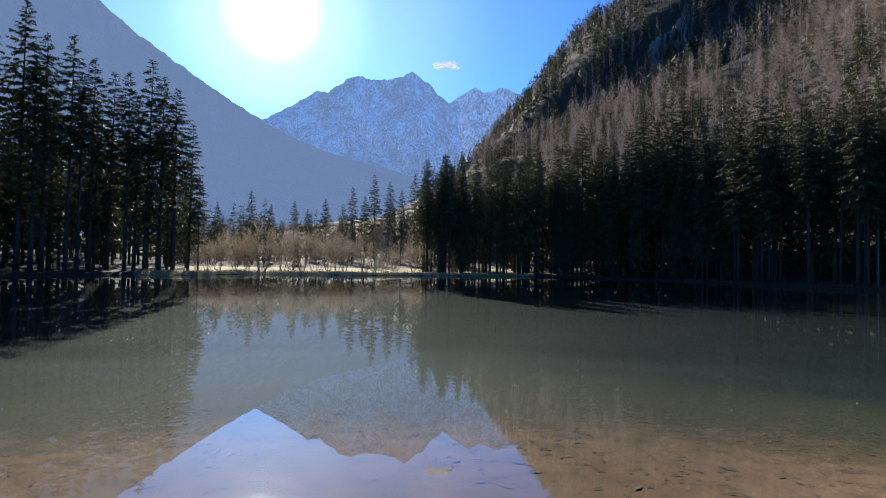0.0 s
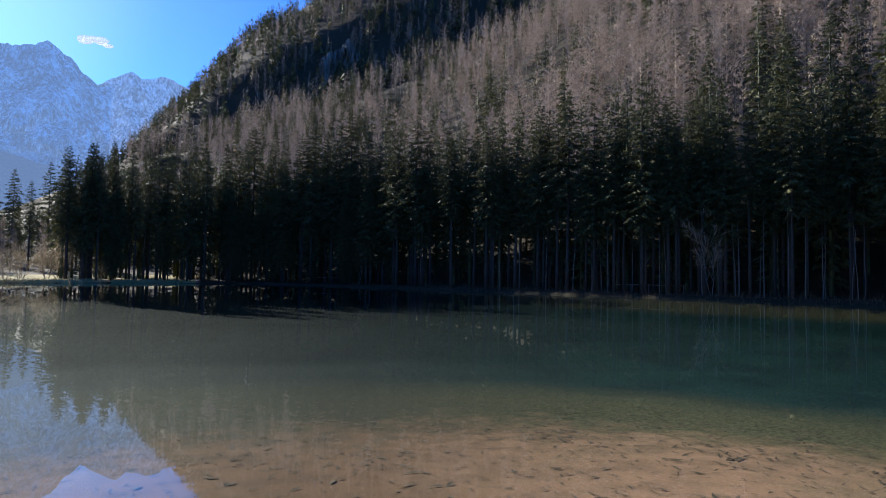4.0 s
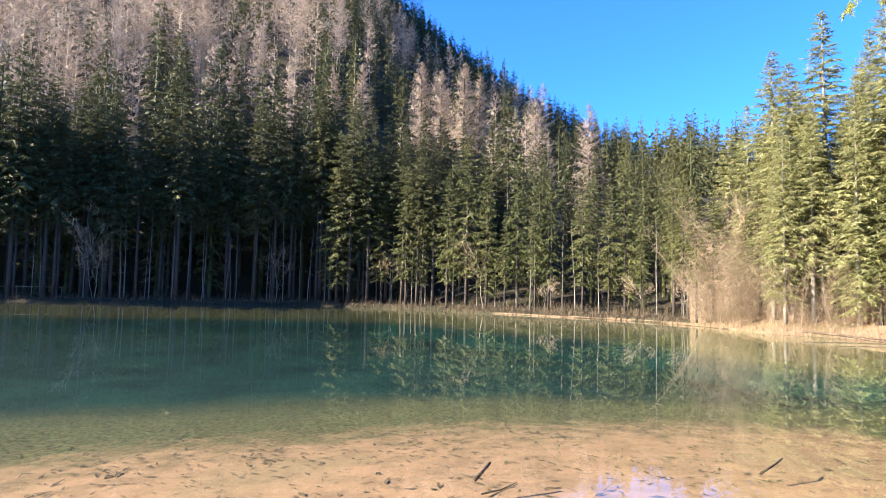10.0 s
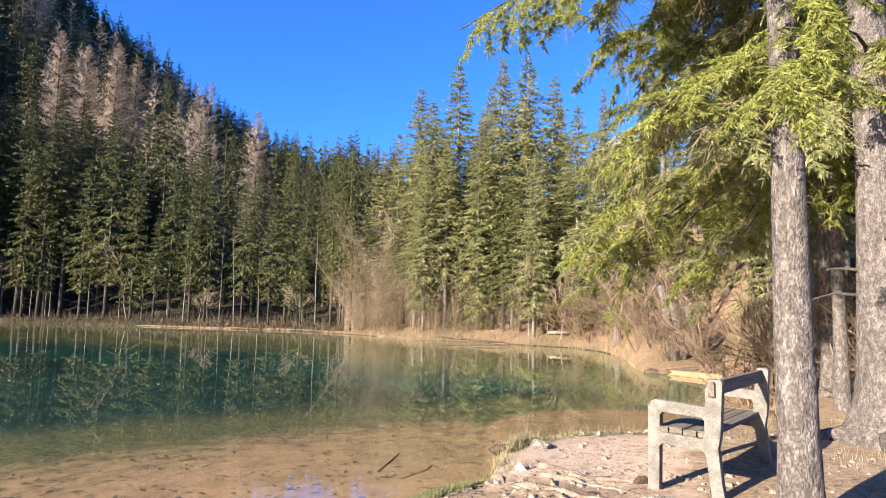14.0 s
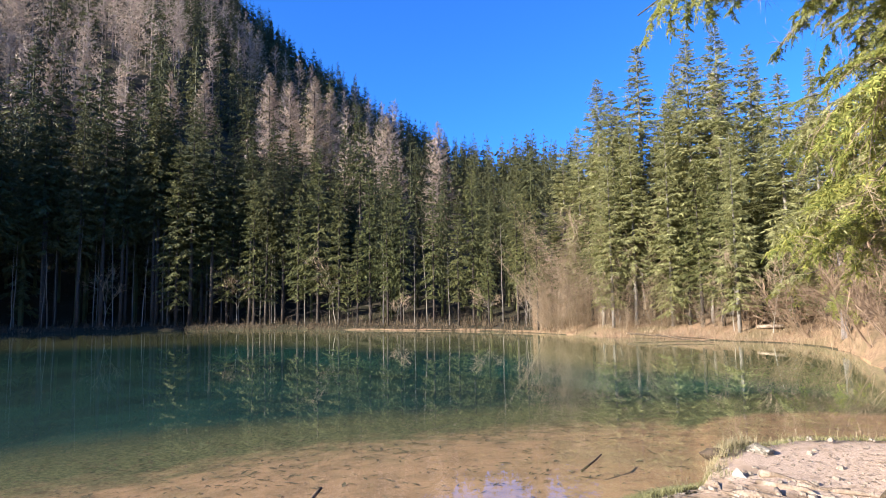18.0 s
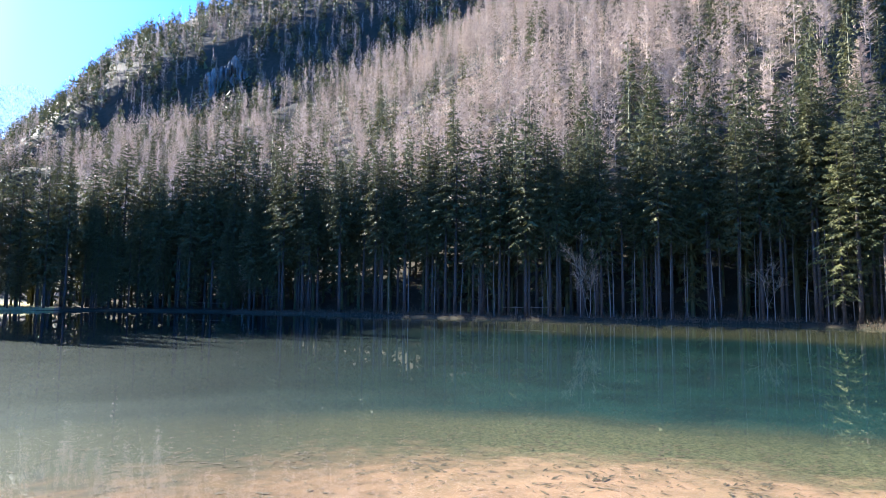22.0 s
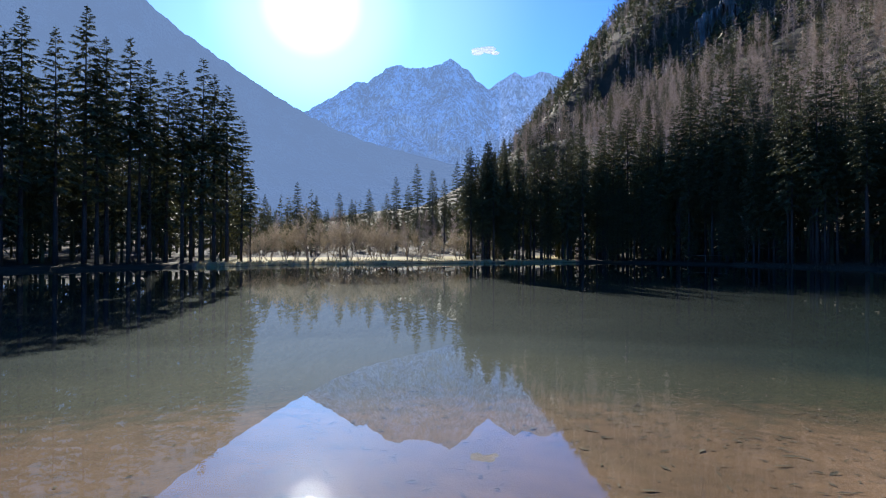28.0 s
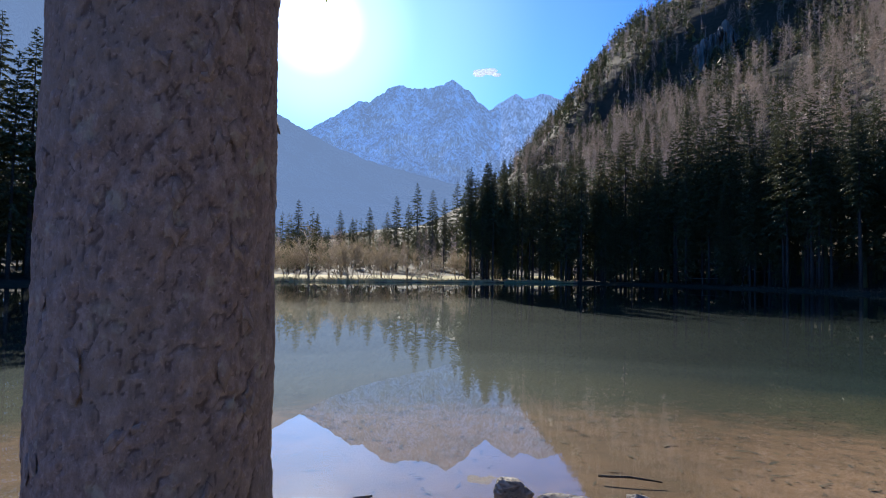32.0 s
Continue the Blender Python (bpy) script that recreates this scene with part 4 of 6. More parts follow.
# thin pale stems in the shade of the far wood
row("P", 1.6, [(az + rng.uniform(-0.4, 0.4), rng.uniform(4.0, 9.0)) for az in (22, 24, 26.5, 29, 30.5, 32, 35, 36.2, 38, 39.5, 41, 42.6, 44, 45, 46.3, 47.4, 49, 50.6, 51.5, 53, 54, 55.2, 56, 57.4, 58.2, 59, 60, 61.2, 62.5, 63.3, 64.4, 66, 67.3, 69, 75.2, 78, 81, 84.5, 89.3, 92)])
row("P", 3.5, [(az + rng.uniform(-0.6, 0.6), rng.uniform(4.0, 9.0)) for az in (23, 27, 31, 33.5, 37, 40, 43, 46, 48.5, 52, 55, 58, 60.5, 63, 65, 68, 71, 73, 77, 80, 83, 87)])
# the big beige thicket where the sunlit shore begins
def brush_parts(g, h, stems, wide):
    """A thicket of many thin arching stems, fuzzy with fine twigs."""
    limbs, V, F = [], [], []
    for _ in range(stems):
        a, d = g.uniform(0, 6.28), wide * math.sqrt(g.random())
        top = h * g.uniform(0.45, 1.05) * (1 - 0.30 * d / wide)
        p = Vector((math.cos(a) * d * 0.75, math.sin(a) * d * 0.75, -0.2))
        way = Vector((math.cos(a) * 0.30 * d / wide, math.sin(a) * 0.30 * d / wide, 1)).normalized()
        pts = [p]
        for _ in range(5):
            way = (way + Vector((g.normal(0, 0.12) + 0.04 * math.cos(a), g.normal(0, 0.12) + 0.04 * math.sin(a), 0))).normalized()
            pts.append(pts[-1] + way * top / 5)
        limbs.append(tube(pts, [0.018, 0.014, 0.011, 0.008, 0.005, 0.002], 3, cap=False))
        for _ in range(150):
            s = g.uniform(0.03, 0.99) * 5
            i = min(int(s), 4)
            b = pts[i].lerp(pts[i + 1], s - i)
            c, l = g.uniform(0, 6.28), g.uniform(0.3, 1.7) * (1 - 0.09 * s)
            m = b + Vector((math.cos(c) * l * 0.5, math.sin(c) * l * 0.5, l * g.uniform(-0.05, 0.35)))
            t = m + Vector((math.cos(c + g.normal(0, 0.6)) * l * 0.4, math.sin(c + g.normal(0, 0.6)) * l * 0.4, l * g.uniform(0.0, 0.6)))
            w = Vector((-math.sin(c), math.cos(c), g.normal(0, 0.6))) * 0.0075
            n = len(V)
            V.extend([tuple(b - w), tuple(b + w), tuple(m), tuple(m - w * 0.7), tuple(m + w * 0.7), tuple(t)])
            F.extend([(n, n + 1, n + 2), (n + 3, n + 4, n + 5)])
    return join(limbs), (np.array(V), F)


BRUSH = [brush_parts(np.random.default_rng(40 + i), 11, 34, 3.4) for i in range(2)]
thicket = [tree_kind("bare_tree", *p, BRUSH_TWIG, BRUSH_TWIG, "dense leafless beige hazel thicket at the water", group="hazel thickets at the cove") for p in BRUSH]
for az, r, h, k in [(95.4, 36.6, 8.0, 0), (96.6, 36.0, 9.0, 1), (94.6, 37.0, 5.5, 1), (97.9, 35.4, 7.5, 0), (93.6, 37.8, 3.5, 0), (100.2, 33.6, 4.5, 1), (96.4, 38.6, 10.0, 1),
                    (102.0, 33.8, 4.5, 0), (103.6, 33.2, 3.5, 1), (105.0, 33.4, 3.5, 1), (108.0, 31.6, 3.5, 0)]:
    x, y = polar(az, r)
    copy_thing(thicket[k], Matrix.LocRotScale((x, y, ground_at(x, y)), Euler((0, 0, r * 3)), (h / 11.0,) * 3))
# shrubs along the meadow
for az, extra, h in [(-30.0, 1.2, 8.0), (-33.6, 6, 5.5), (-32.2, 9, 5.5), (-28.2, 7, 6.0), (-26.4, 2.5, 7.0), (-25.2, 3, 7.2), (-24.0, 8, 6.0), (-22.6, 7, 5.5), (-20.8, 6, 6.5), (-18.9, 1.4, 3.2), (-17.9, 6, 5.2), (-16.2, 7, 6.0), (-15.3, 9, 5.5), (-19.8, 1.6, 2.8), (-34.6, 4, 4.5), (-12.5, 4, 3.5), (-31.2, 12, 6.0), (-23.3, 11, 6.5), (-27.3, 12, 6.5), (-35.4, 3, 3.0)]:
    r = float(table(FAR_SHORE, az)) + extra
    stand("H", az, r, h, None, 1.1)


def scatter_wood(name, count, shape, spots, material, label):
    """Far woods: many trees in one mesh."""
    vs, fs, n = [], [], 0
    for x, y, z, s, k in spots[:count]:
        v, f = shape[k % len(shape)]
        a = rng.uniform(0, 6.28)
        c, d = math.cos(a) * s * rng.uniform(0.85, 1.2), math.sin(a) * s * rng.uniform(0.85, 1.2)
        vs.append(np.stack([v[:, 0] * c - v[:, 1] * d + x, v[:, 0] * d + v[:, 1] * c + y, v[:, 2] * s + z], -1))
        fs.append(f + n)
        n += len(v)
    ob = new(name, mesh_of(name, np.concatenate(vs), np.concatenate(fs), [material]))
    return tagged(ob, label, "trees", kind="stuff")


def as_array(crown, trunk):
    v, f = join([crown, trunk])
    tri = [(q[0], q[1], q[2]) for q in f] + [(q[0], q[2], q[3]) for q in f if len(q) == 4]
    return v, np.array(tri)


mid_spruce = [as_array(c, tube([(0, 0, -0.4), (0, 0, 24)], [0.30, 0.05], 5, cap=False)) for _, c in (spruce_parts(rng, 26, b, 3.4, 22, 6, 3, 0.6, 0.30, 8, 0.15) for b in (3, 6, 2, 8))]
scatter_wood("shore_wood", len(inner_wood), mid_spruce, [(*polar(az, r), ground_at(*polar(az, r)) - 0.1, tall / 26.0, int(rng.integers(4))) for az, r, tall in inner_wood], SPRUCE, "dark inner ranks of tall spruces along the shaded shore")


def hill_spots(n, az0, az1, d0, r1, size, keep):
    """Places on the mountainside, spread evenly over what can be seen of it."""
    out = []
    while len(out) < n:
        az = rng.uniform(az0, az1)
        lo = float(table(FAR_SHORE, az)) + d0
        hi = r1 if r1 else float(table(RIDGE_R, az))
        if hi <= lo:
            continue
        r = lo + (hi - lo) * rng.random() ** 0.8
        x, y = polar(az, r)
        if not keep(az, r, x, y):
            continue
        out.append((x, y, ground_at(x, y) - 0.3, rng.uniform(0.7, 1.2) * size, int(rng.integers(6))))
    return out


thin_stem = tube([(0, 0, 0), (0, 0, 16)], [0.07, 0.02], 3, cap=False)
mini_larch = [as_array(larch_parts(rng, 17, 3.5, 3.5, 84, 12, 0.29)[1], thin_stem) for _ in range(5)]
mini_spruce = [as_array(c, t) for t, c in ((tube([(0, 0, 0), (0, 0, 16)], [0.2, 0.05], 4, cap=False), spruce_parts(rng, 18, 2.5, 3.0, 14, 6, 2, 0.6, 0.38, 6, 0.17)[1]) for _ in range(5))]


tiny_larch = [as_array(larch_parts(rng, 17, 1.5, 3.4, 40, 5, 0.95)[1], thin_stem) for _ in range(4)]
tiny_spruce = [as_array(c, t) for t, c in ((tube([(0, 0, 0), (0, 0, 16)], [0.2, 0.05], 3, cap=False), spruce_parts(rng, 18, 1.0, 3.6, 9, 5, 1, 0.6, 0.6, 3, 0.5)[1]) for _ in range(4))]


def larch_ground(az, r, x, y):
    wave = math.sin(x * 0.045 + 1.0) + math.sin(y * 0.06 + x * 0.02)
    lo = float(table(FAR_SHORE, az))
    if az > 57 and r > lo + (0.80 - 0.012 * (az - 57)) * (float(table(RIDGE_R, az)) - lo):
        return rng.random() < 0.06
    if (az < 18 and rng.random() < 0.45) or (az > 58 and rng.random() < 0.7):
        return False
    return r > lo + 20 + 7 * wave and (wave > -1.0 or rng.random() < 0.25)


scatter_wood("larch_wood", 1250, mini_larch, hill_spots(1250, -12, 80, 24, 0, 1.05, larch_ground), LARCH, "leafless pale brown larch wood on the mountainside")
scatter_wood("valley_larches", 45, mini_larch, hill_spots(45, -36, -10, 30, 170, 0.55, lambda az, r, x, y: True), LARCH, "leafless pale trees behind the sunlit meadow")
scatter_wood("spruce_wood", 2000, mini_spruce, hill_spots(260, -14, 97, 12, 0, 1.0, lambda az, r, x, y: az < 77 and (r < float(table(FAR_SHORE, az)) + 24 or rng.random() < 0.12))
             + hill_spots(300, -13, 30, 24, 0, 0.95, lambda az, r, x, y: rng.random() < (30 - az) / 30)
             + hill_spots(420, 58, 98, 22, 0, 0.8, lambda az, r, x, y: (az < 78 or r > 110) and (r > 160 or rng.random() < 0.6))
             + hill_spots(260, -37, -11, 36, 300, 0.72, lambda az, r, x, y: True)
             + hill_spots(110, 97, 150, 24, 190, 0.9, lambda az, r, x, y: r > 95)
             + hill_spots(120, -66, -36, 8, 190, 1.2, lambda az, r, x, y: True), SPRUCE, "dark green spruce wood on the mountainside")


def ridge_spots(n, az0, az1, r0, r1, size):
    out = []
    for _ in range(n):
        az, r = rng.uniform(az0, az1), rng.uniform(r0, r1)
        x, y = polar(az, r)
        out.append((x, y, ground_at(x, y) - 0.5, rng.uniform(0.7, 1.15) * size, int(rng.integers(6))))
    return out


scatter_wood("crest_spruces", 260, tiny_spruce, [spot for az in np.linspace(56, 98, 130) for spot in ridge_spots(2, az - 0.3, az + 0.3, 0.90 * table(RIDGE_R, az), 1.01 * table(RIDGE_R, az), 0.72)], SPRUCE,
             "dark spruces along the falling crest of the mountain")
scatter_wood("ridge_spruces", 1800, tiny_spruce, ridge_spots(800, -13, 64, 590, 690, 1.15) + ridge_spots(1000, -10, 68, 360, 600, 1.15), SPRUCE, "dark spruces on the shaded ridge of the mountain")
scatter_wood("ridge_larches", 1900, tiny_larch, ridge_spots(1900, -11, 60, 345, 660, 1.15), LARCH, "leafless larches on the shaded upper mountainside")


# ---- the big spruce trunk at the lakeside ----
def big_trunk(x, y, r, h, seed):
    """A trunk with thick scaly plates of bark, flared towards the ground."""
    z0 = ground_at(x, y) - 0.15
    zs = np.concatenate([np.linspace(0, 2.7, 400), np.linspace(2.75, h, 40)])
    nz, na = len(zs), 216
    an = np.linspace(0, 2 * np.pi, na, endpoint=False)
    Z, A = np.meshgrid(zs, an, indexing="ij")
    R = r * (1.0 - 0.035 * (Z - 1.4)) + 0.10 * np.exp(-Z / 0.28) * (1 + 0.35 * np.sin(3 * A + 1))
    flat, swell = np.zeros_like(R), np.zeros_like(R)
    for i in range(nz):
        for j in range(na):
            p = Vector((math.cos(an[j]) * r * 40.0, math.sin(an[j]) * r * 40.0, zs[i] * 17.0))
            p += 0.55 * noise.noise_vector(p * 0.9) + 0.22 * noise.noise_vector(p * 3.1)
            dist = noise.voronoi(p)[0]
            edge = dist[1] - dist[0]
            flat[i, j] = min(edge, 0.13) / 0.13 + 0.45 * noise.noise(p * 3.4) + 0.40 * noise.noise(p * 0.8)
            swell[i, j] = noise.noise(p * 0.35)
    R = R + 0.005 * flat + 0.005 * swell - 0.004
    verts = np.stack([R * np.cos(A), R * np.sin(A), Z], -1).reshape(-1, 3)
    i, j = np.meshgrid(np.arange(nz - 1), np.arange(na), indexing="ij")
    faces = np.stack([i * na + j, i * na + (j + 1) % na, (i + 1) * na + (j + 1) % na, (i + 1) * na + j], -1).reshape(-1, 4)
    root = thing("spruce_tree", pose(x, y, z0), "big spruce with scaly grey-brown bark at the lakeside", "tree")
    me = mesh_of("scaly_trunk", verts, faces, [HERO_BARK], True)
    col = me.color_attributes.new("relief", "FLOAT_COLOR", "POINT")
    v = np.clip(flat, 0, 1).reshape(-1)
    col.data.foreach_set("color", np.stack([v, v, v, v * 0 + 1], -1).reshape(-1).astype(np.float32))
    piece("trunk", me, root)
    g = np.random.default_rng(seed)
    scales = []
    for k in range(7):
        n, m2 = 9, []
        ring = [(1 + 0.28 * g.normal()) for _ in range(n)]
        outer = [(0.0, 0.020 * q * math.cos(6.283 * i / n), 0.034 * q * math.sin(6.283 * i / n)) for i, q in enumerate(ring)]
        inner = [(0.0025 + 0.0015 * g.random(), y * 0.62, zz * 0.62) for _, y, zz in outer]
        fs = [(i, (i + 1) % n, n + (i + 1) % n, n + i) for i in range(n)] + [tuple(range(n, 2 * n))]
        sc = mesh_of("bark_scale", np.array(outer + inner), fs, [HERO_BARK], True)
        at = sc.color_attributes.new("relief", "FLOAT_COLOR", "POINT")
        at.data.foreach_set("color", np.array([[0.25 if i < n else 0.9] * 3 + [1.0] for i in range(2 * n)], np.float32).reshape(-1))
        scales.append(sc)
    for k in range(290):
        a, zz = g.uniform(0, 2 * math.pi), g.uniform(0.35, 3.0)
        i, j = int(np.searchsorted(zs, zz)), int(a / (2 * math.pi) * na) % na
        rr = R[i, j] - 0.001
        s = g.uniform(0.4, 0.9)
        piece("bark_scale", scales[k % 7], root, Matrix.LocRotScale((rr * math.cos(a), rr * math.sin(a), zz), Euler((g.uniform(-0.5, 0.5), g.uniform(-0.25, 0.1), a)), (1.0, s, s * g.uniform(0.9, 1.4))))
    return root


big_spruce = big_trunk(-0.774, -0.851, 0.208, 6.0, 3)


# ---- needle boughs for the near trees ----
def bough_mesh(name, seed, length, material):
    """A drooping spruce bough: a stem, flat fans of side twigs, each lined with short needled shoots."""
    g = np.random.default_rng(seed)
    V, F = [], []

    def sliver(p, q, w):
        u = (q - p).cross(Vector((g.normal(), g.normal(), g.normal() + 0.6))).normalized() * w
        n = len(V)
        V.extend([tuple(p - u), tuple(p + u), tuple(q)])
        F.append((n, n + 1, n + 2))

    def twig(p, way, l, level):
        side = way.cross(Vector((g.normal(0, 0.35), g.normal(0, 0.35), 1))).normalized()
        n = 7 if level == 0 else 4
        q, step = p, l / n
        for i in range(n):
            way = (way + Vector((g.normal(0, 0.07), g.normal(0, 0.07), g.normal(-0.05, 0.06)))).normalized()
            nxt = q + way * step
            sliver(q, nxt + way * step * 0.4, 0.004)
            for sg in (-1, 1):
                out = (way * g.uniform(0.5, 1.0) + side * sg * g.uniform(0.6, 1.1) + Vector((0, 0, g.normal(-0.15, 0.25)))).normalized()
                if level == 0 and i < n - 2 and g.random() < 0.20:
                    twig(q, out, l * g.uniform(0.28, 0.5), 1)
                else:
                    sliver(q, q + out * g.uniform(0.05, 0.095), g.uniform(0.008, 0.014))
            q = nxt
        sliver(q, q + way * 0.08, 0.012)

    p, way, nodes = Vector((0, 0, 0)), Vector((1, 0, 0.05)), 11
    for i in range(nodes):
        q = p + way.normalized() * (length / nodes)
        sliver(p, q + (q - p) * 0.3, 0.009 * (1 - 0.7 * i / nodes))
        for sg in (-1, 1):
            tl = length * g.uniform(0.16, 0.38) * (1 - 0.55 * i / nodes)
            twig(p.lerp(q, g.random()), (way.normalized() * g.uniform(0.4, 0.9) + Vector((0, sg * g.uniform(0.5, 1.0), -g.uniform(-0.1, 0.55)))).normalized(), tl, 0)
        p = q
        way = way + Vector((0, g.normal(0, 0.08), -g.uniform(0.02, 0.14)))
    return mesh_of(name, np.array(V), F, [material])


def dead_spray(name, seed):
    """A drooping bare brown branch with fine side twigs."""
    g = np.random.default_rng(seed)
    V, F = [], []
    pts = [Vector((0, 0, 0))]
    way = Vector((1, g.normal(0, 0.2), 0.15))
    for _ in range(6):
        way = (way + Vector((0, g.normal(0, 0.22), -g.uniform(0.05, 0.35)))).normalized()
        pts.append(pts[-1] + way * 0.2)
    limb = tube(pts, [0.010, 0.008, 0.0065, 0.005, 0.004, 0.003, 0.0015], 4, cap=False)
    for _ in range(44):
        s = g.uniform(0.3, 5.9)
        b = pts[int(s)].lerp(pts[int(s) + 1], s % 1)
        d, l = Vector((g.normal(0.4, 0.5), g.normal(0, 0.8), g.normal(-0.35, 0.5))).normalized(), g.uniform(0.08, 0.42)
        m, t = b + d * l * 0.5, b + d * l + Vector((0, 0, -0.25 * l))
        w = d.cross(Vector((g.normal(), g.normal(), g.normal()))).normalized() * 0.0028
        n = len(V)
        V.extend([tuple(b - w), tuple(b + w), tuple(m + w * 0.8), tuple(m - w * 0.8), tuple(t)])
        F.extend([(n, n + 1, n + 2, n + 3), (n + 3, n + 2, n + 4)])
    return mesh_of(name, *join([limb, (np.array(V), F)]), [DEAD])


DEAD_SPRAYS = [dead_spray("dead_spray", 90 + i) for i in range(3)]
BOUGHS = [bough_mesh("needle_bough", 60 + i, 1.25, NEEDLE_NEAR) for i in range(5)]
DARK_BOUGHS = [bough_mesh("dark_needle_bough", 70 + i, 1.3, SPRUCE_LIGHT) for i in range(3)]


# the tips of two boughs of the big spruce hang into the view
for way, reach in ((heading(9.0, 27.5), 2.3), (heading(-29.0, 28.5), 1.9)):
    tip = Vector((0.09, -1.81, 1.65)) + way * reach
    base = Vector((-0.774, -0.851, ground_at(-0.774, -0.851) - 0.15))
    start = Vector((-0.774, -0.851, 3.6))
    arc = [start.lerp(tip, s) + Vector((0, 0, 0.25 * math.sin(math.pi * s))) - base for s in (0, 0.3, 0.6, 0.9)]
    piece("limb", mesh_of("limb", *tube(arc, [0.03, 0.022, 0.014, 0.006], 5, cap=False), [BARK], True), big_spruce)
    for k in range(4):
        piece("bough", BOUGHS[k], big_spruce, Matrix.LocRotScale(arc[3] - Vector((0, 0, 0.02 * k)), Euler((0.3 * k, 0.7 + 0.15 * k, 1.5 * k)), (0.24,) * 3))


def near_spruce(az, r, radius, h, limbs, seed, label, flare=0.0, first=2.2, reach=2.6, toward=None, thick=3):
    """A spruce close by: barked trunk, limbs, and needled boughs hanging from the limbs."""
    g = np.random.default_rng(seed)
    x, y = polar(az, r)
    z0 = ground_at(x, y)
    root = thing("spruce_tree", pose(x, y, z0), label, "tree", "spruces by the bench")
    zs = np.concatenate([np.linspace(-0.2, 0.9, 7), np.linspace(1.3, h, 12)])
    lean = g.uniform(-0.01, 0.01)
    pts = [(lean * z * 2 + 0.012 * math.sin(z * 1.7 + seed), 0.012 * math.cos(z * 1.3), z) for z in zs]
    rad = [radius * (1.05 - 0.75 * max(z, 0) / h) + flare * math.exp(-max(z, 0) / 0.3) for z in zs]
    piece("trunk", mesh_of("near_trunk", *tube(pts, rad, 18, 0.035, g), [NEAR_BARK], True), root)
    for k in range(limbs):
        z = first + (h - first) * (k / limbs) ** 1.1
        a = g.uniform(0, 2 * math.pi) if toward is None or g.random() < 0.25 else toward + g.normal(0, 0.85)
        l = reach * (1 - 0.45 * z / h) * g.uniform(0.6, 1.15)
        way = Vector((math.cos(a), math.sin(a), g.uniform(-0.25, 0.1)))
        p0 = Vector((0, 0, z))
        if math.hypot(x + way.x * l, y + way.y * l) < 6.6 and z < 6.5:
            continue
        arc = [p0 + way * (l * s) - Vector((0, 0, 0.35 * l * s * s)) for s in (0, 0.3, 0.65, 1.0)]
        piece("limb", mesh_of("limb", *tube(arc, [0.035, 0.026, 0.016, 0.006], 5, cap=False), [BARK], True), root)
        for i in range(max(2, int(l * thick * 0.95))):
            s = 0.2 + 0.8 * g.random()
            j = min(int(s * 3), 2)
            p = arc[j].lerp(arc[j + 1], min(s * 3 - j, 1.0))
            m = Matrix.LocRotScale(p, Euler((g.uniform(-0.5, 0.5), g.uniform(-0.05, 0.75), a + g.normal(0, 0.8))), (g.uniform(0.55, 1.05),) * 3)
            if i % 4 != 3:
                piece("dead_spray", DEAD_SPRAYS[int(g.integers(3))], root, m)
            src = BOUGHS if g.random() < 0.75 else DARK_BOUGHS
            piece("bough", src[int(g.integers(len(src)))], root, m)
    return root


def toward_from(az, r, az2, r2):
    (x, y), (x2, y2) = polar(az, r), polar(az2, r2)
    return math.atan2(y2 - y, x2 - x)


slim_spruce = near_spruce(130.1, 4.6, 0.115, 8.5, 14, 5, "slim grey-barked spruce beside the bench", 0.03, 4.9, 1.7, toward_from(130.1, 4.6, 122, 8), 4)
stout = near_spruce(136.2, 8.2, 0.235, 12, 34, 6, "stout spruce with flared roots behind the bench", 0.26, 3.4, 4.2, toward_from(136.3, 8.2, 114, 9.5), 4)
rough = near_spruce(138.9, 10.5, 0.17, 9, 14, 8, "rough-barked spruce at the path behind the bench", 0.14, 3.8, 2.4, toward_from(138.9, 10.5, 125, 10), 3)
near_spruce(133.6, 10.5, 0.09, 9, 36, 9, "yellow-green spruce hanging over the cove", 0.03, 3.6, 4.2, toward_from(133.6, 10.5, 114, 11), 4)
near_spruce(121.0, 24.5, 0.12, 13, 30, 12, "dense green spruce at the end of the cove", 0.03, 2.6, 3.2, None, 5)


near_spruce(132.8, 12.0, 0.11, 9, 20, 15, "green spruce standing behind the bench", 0.03, 3.0, 2.8, None, 5)
near_spruce(117.0, 25.6, 0.12, 9, 22, 16, "sunlit spruce on the end of the cove", 0.03, 2.2, 2.6, None, 4)


# dead branch stubs on the two stout trunks, and roots that run out from the foot
g = np.random.default_rng(57)
for root, r0, turns in ((stout, 0.21, (0.3, 1.0, 2.6, 3.3, 3.9, 4.6, 5.4, 0.7, 2.1)), (rough, 0.15, (0.5, 2.4, 3.0, 3.8, 4.9))):
    for k, a in enumerate(turns):
        z, l = 1.5 + 0.33 * k + g.uniform(-0.1, 0.1), g.uniform(0.25, 0.9)
        c, d = math.cos(a), math.sin(a)
        pts = [(c * r0 * 0.8, d * r0 * 0.8, z), (c * (r0 + l * 0.5), d * (r0 + l * 0.5), z + 0.06 * l), (c * (r0 + l), d * (r0 + l) + g.normal(0, 0.06), z + g.uniform(-0.25, 0.15) * l)]
        piece("branch_stub", mesh_of("branch_stub", *tube(pts, [0.024, 0.015, 0.005], 6, cap=False), [BARK], True), root)
x, y = polar(136.2, 8.2)
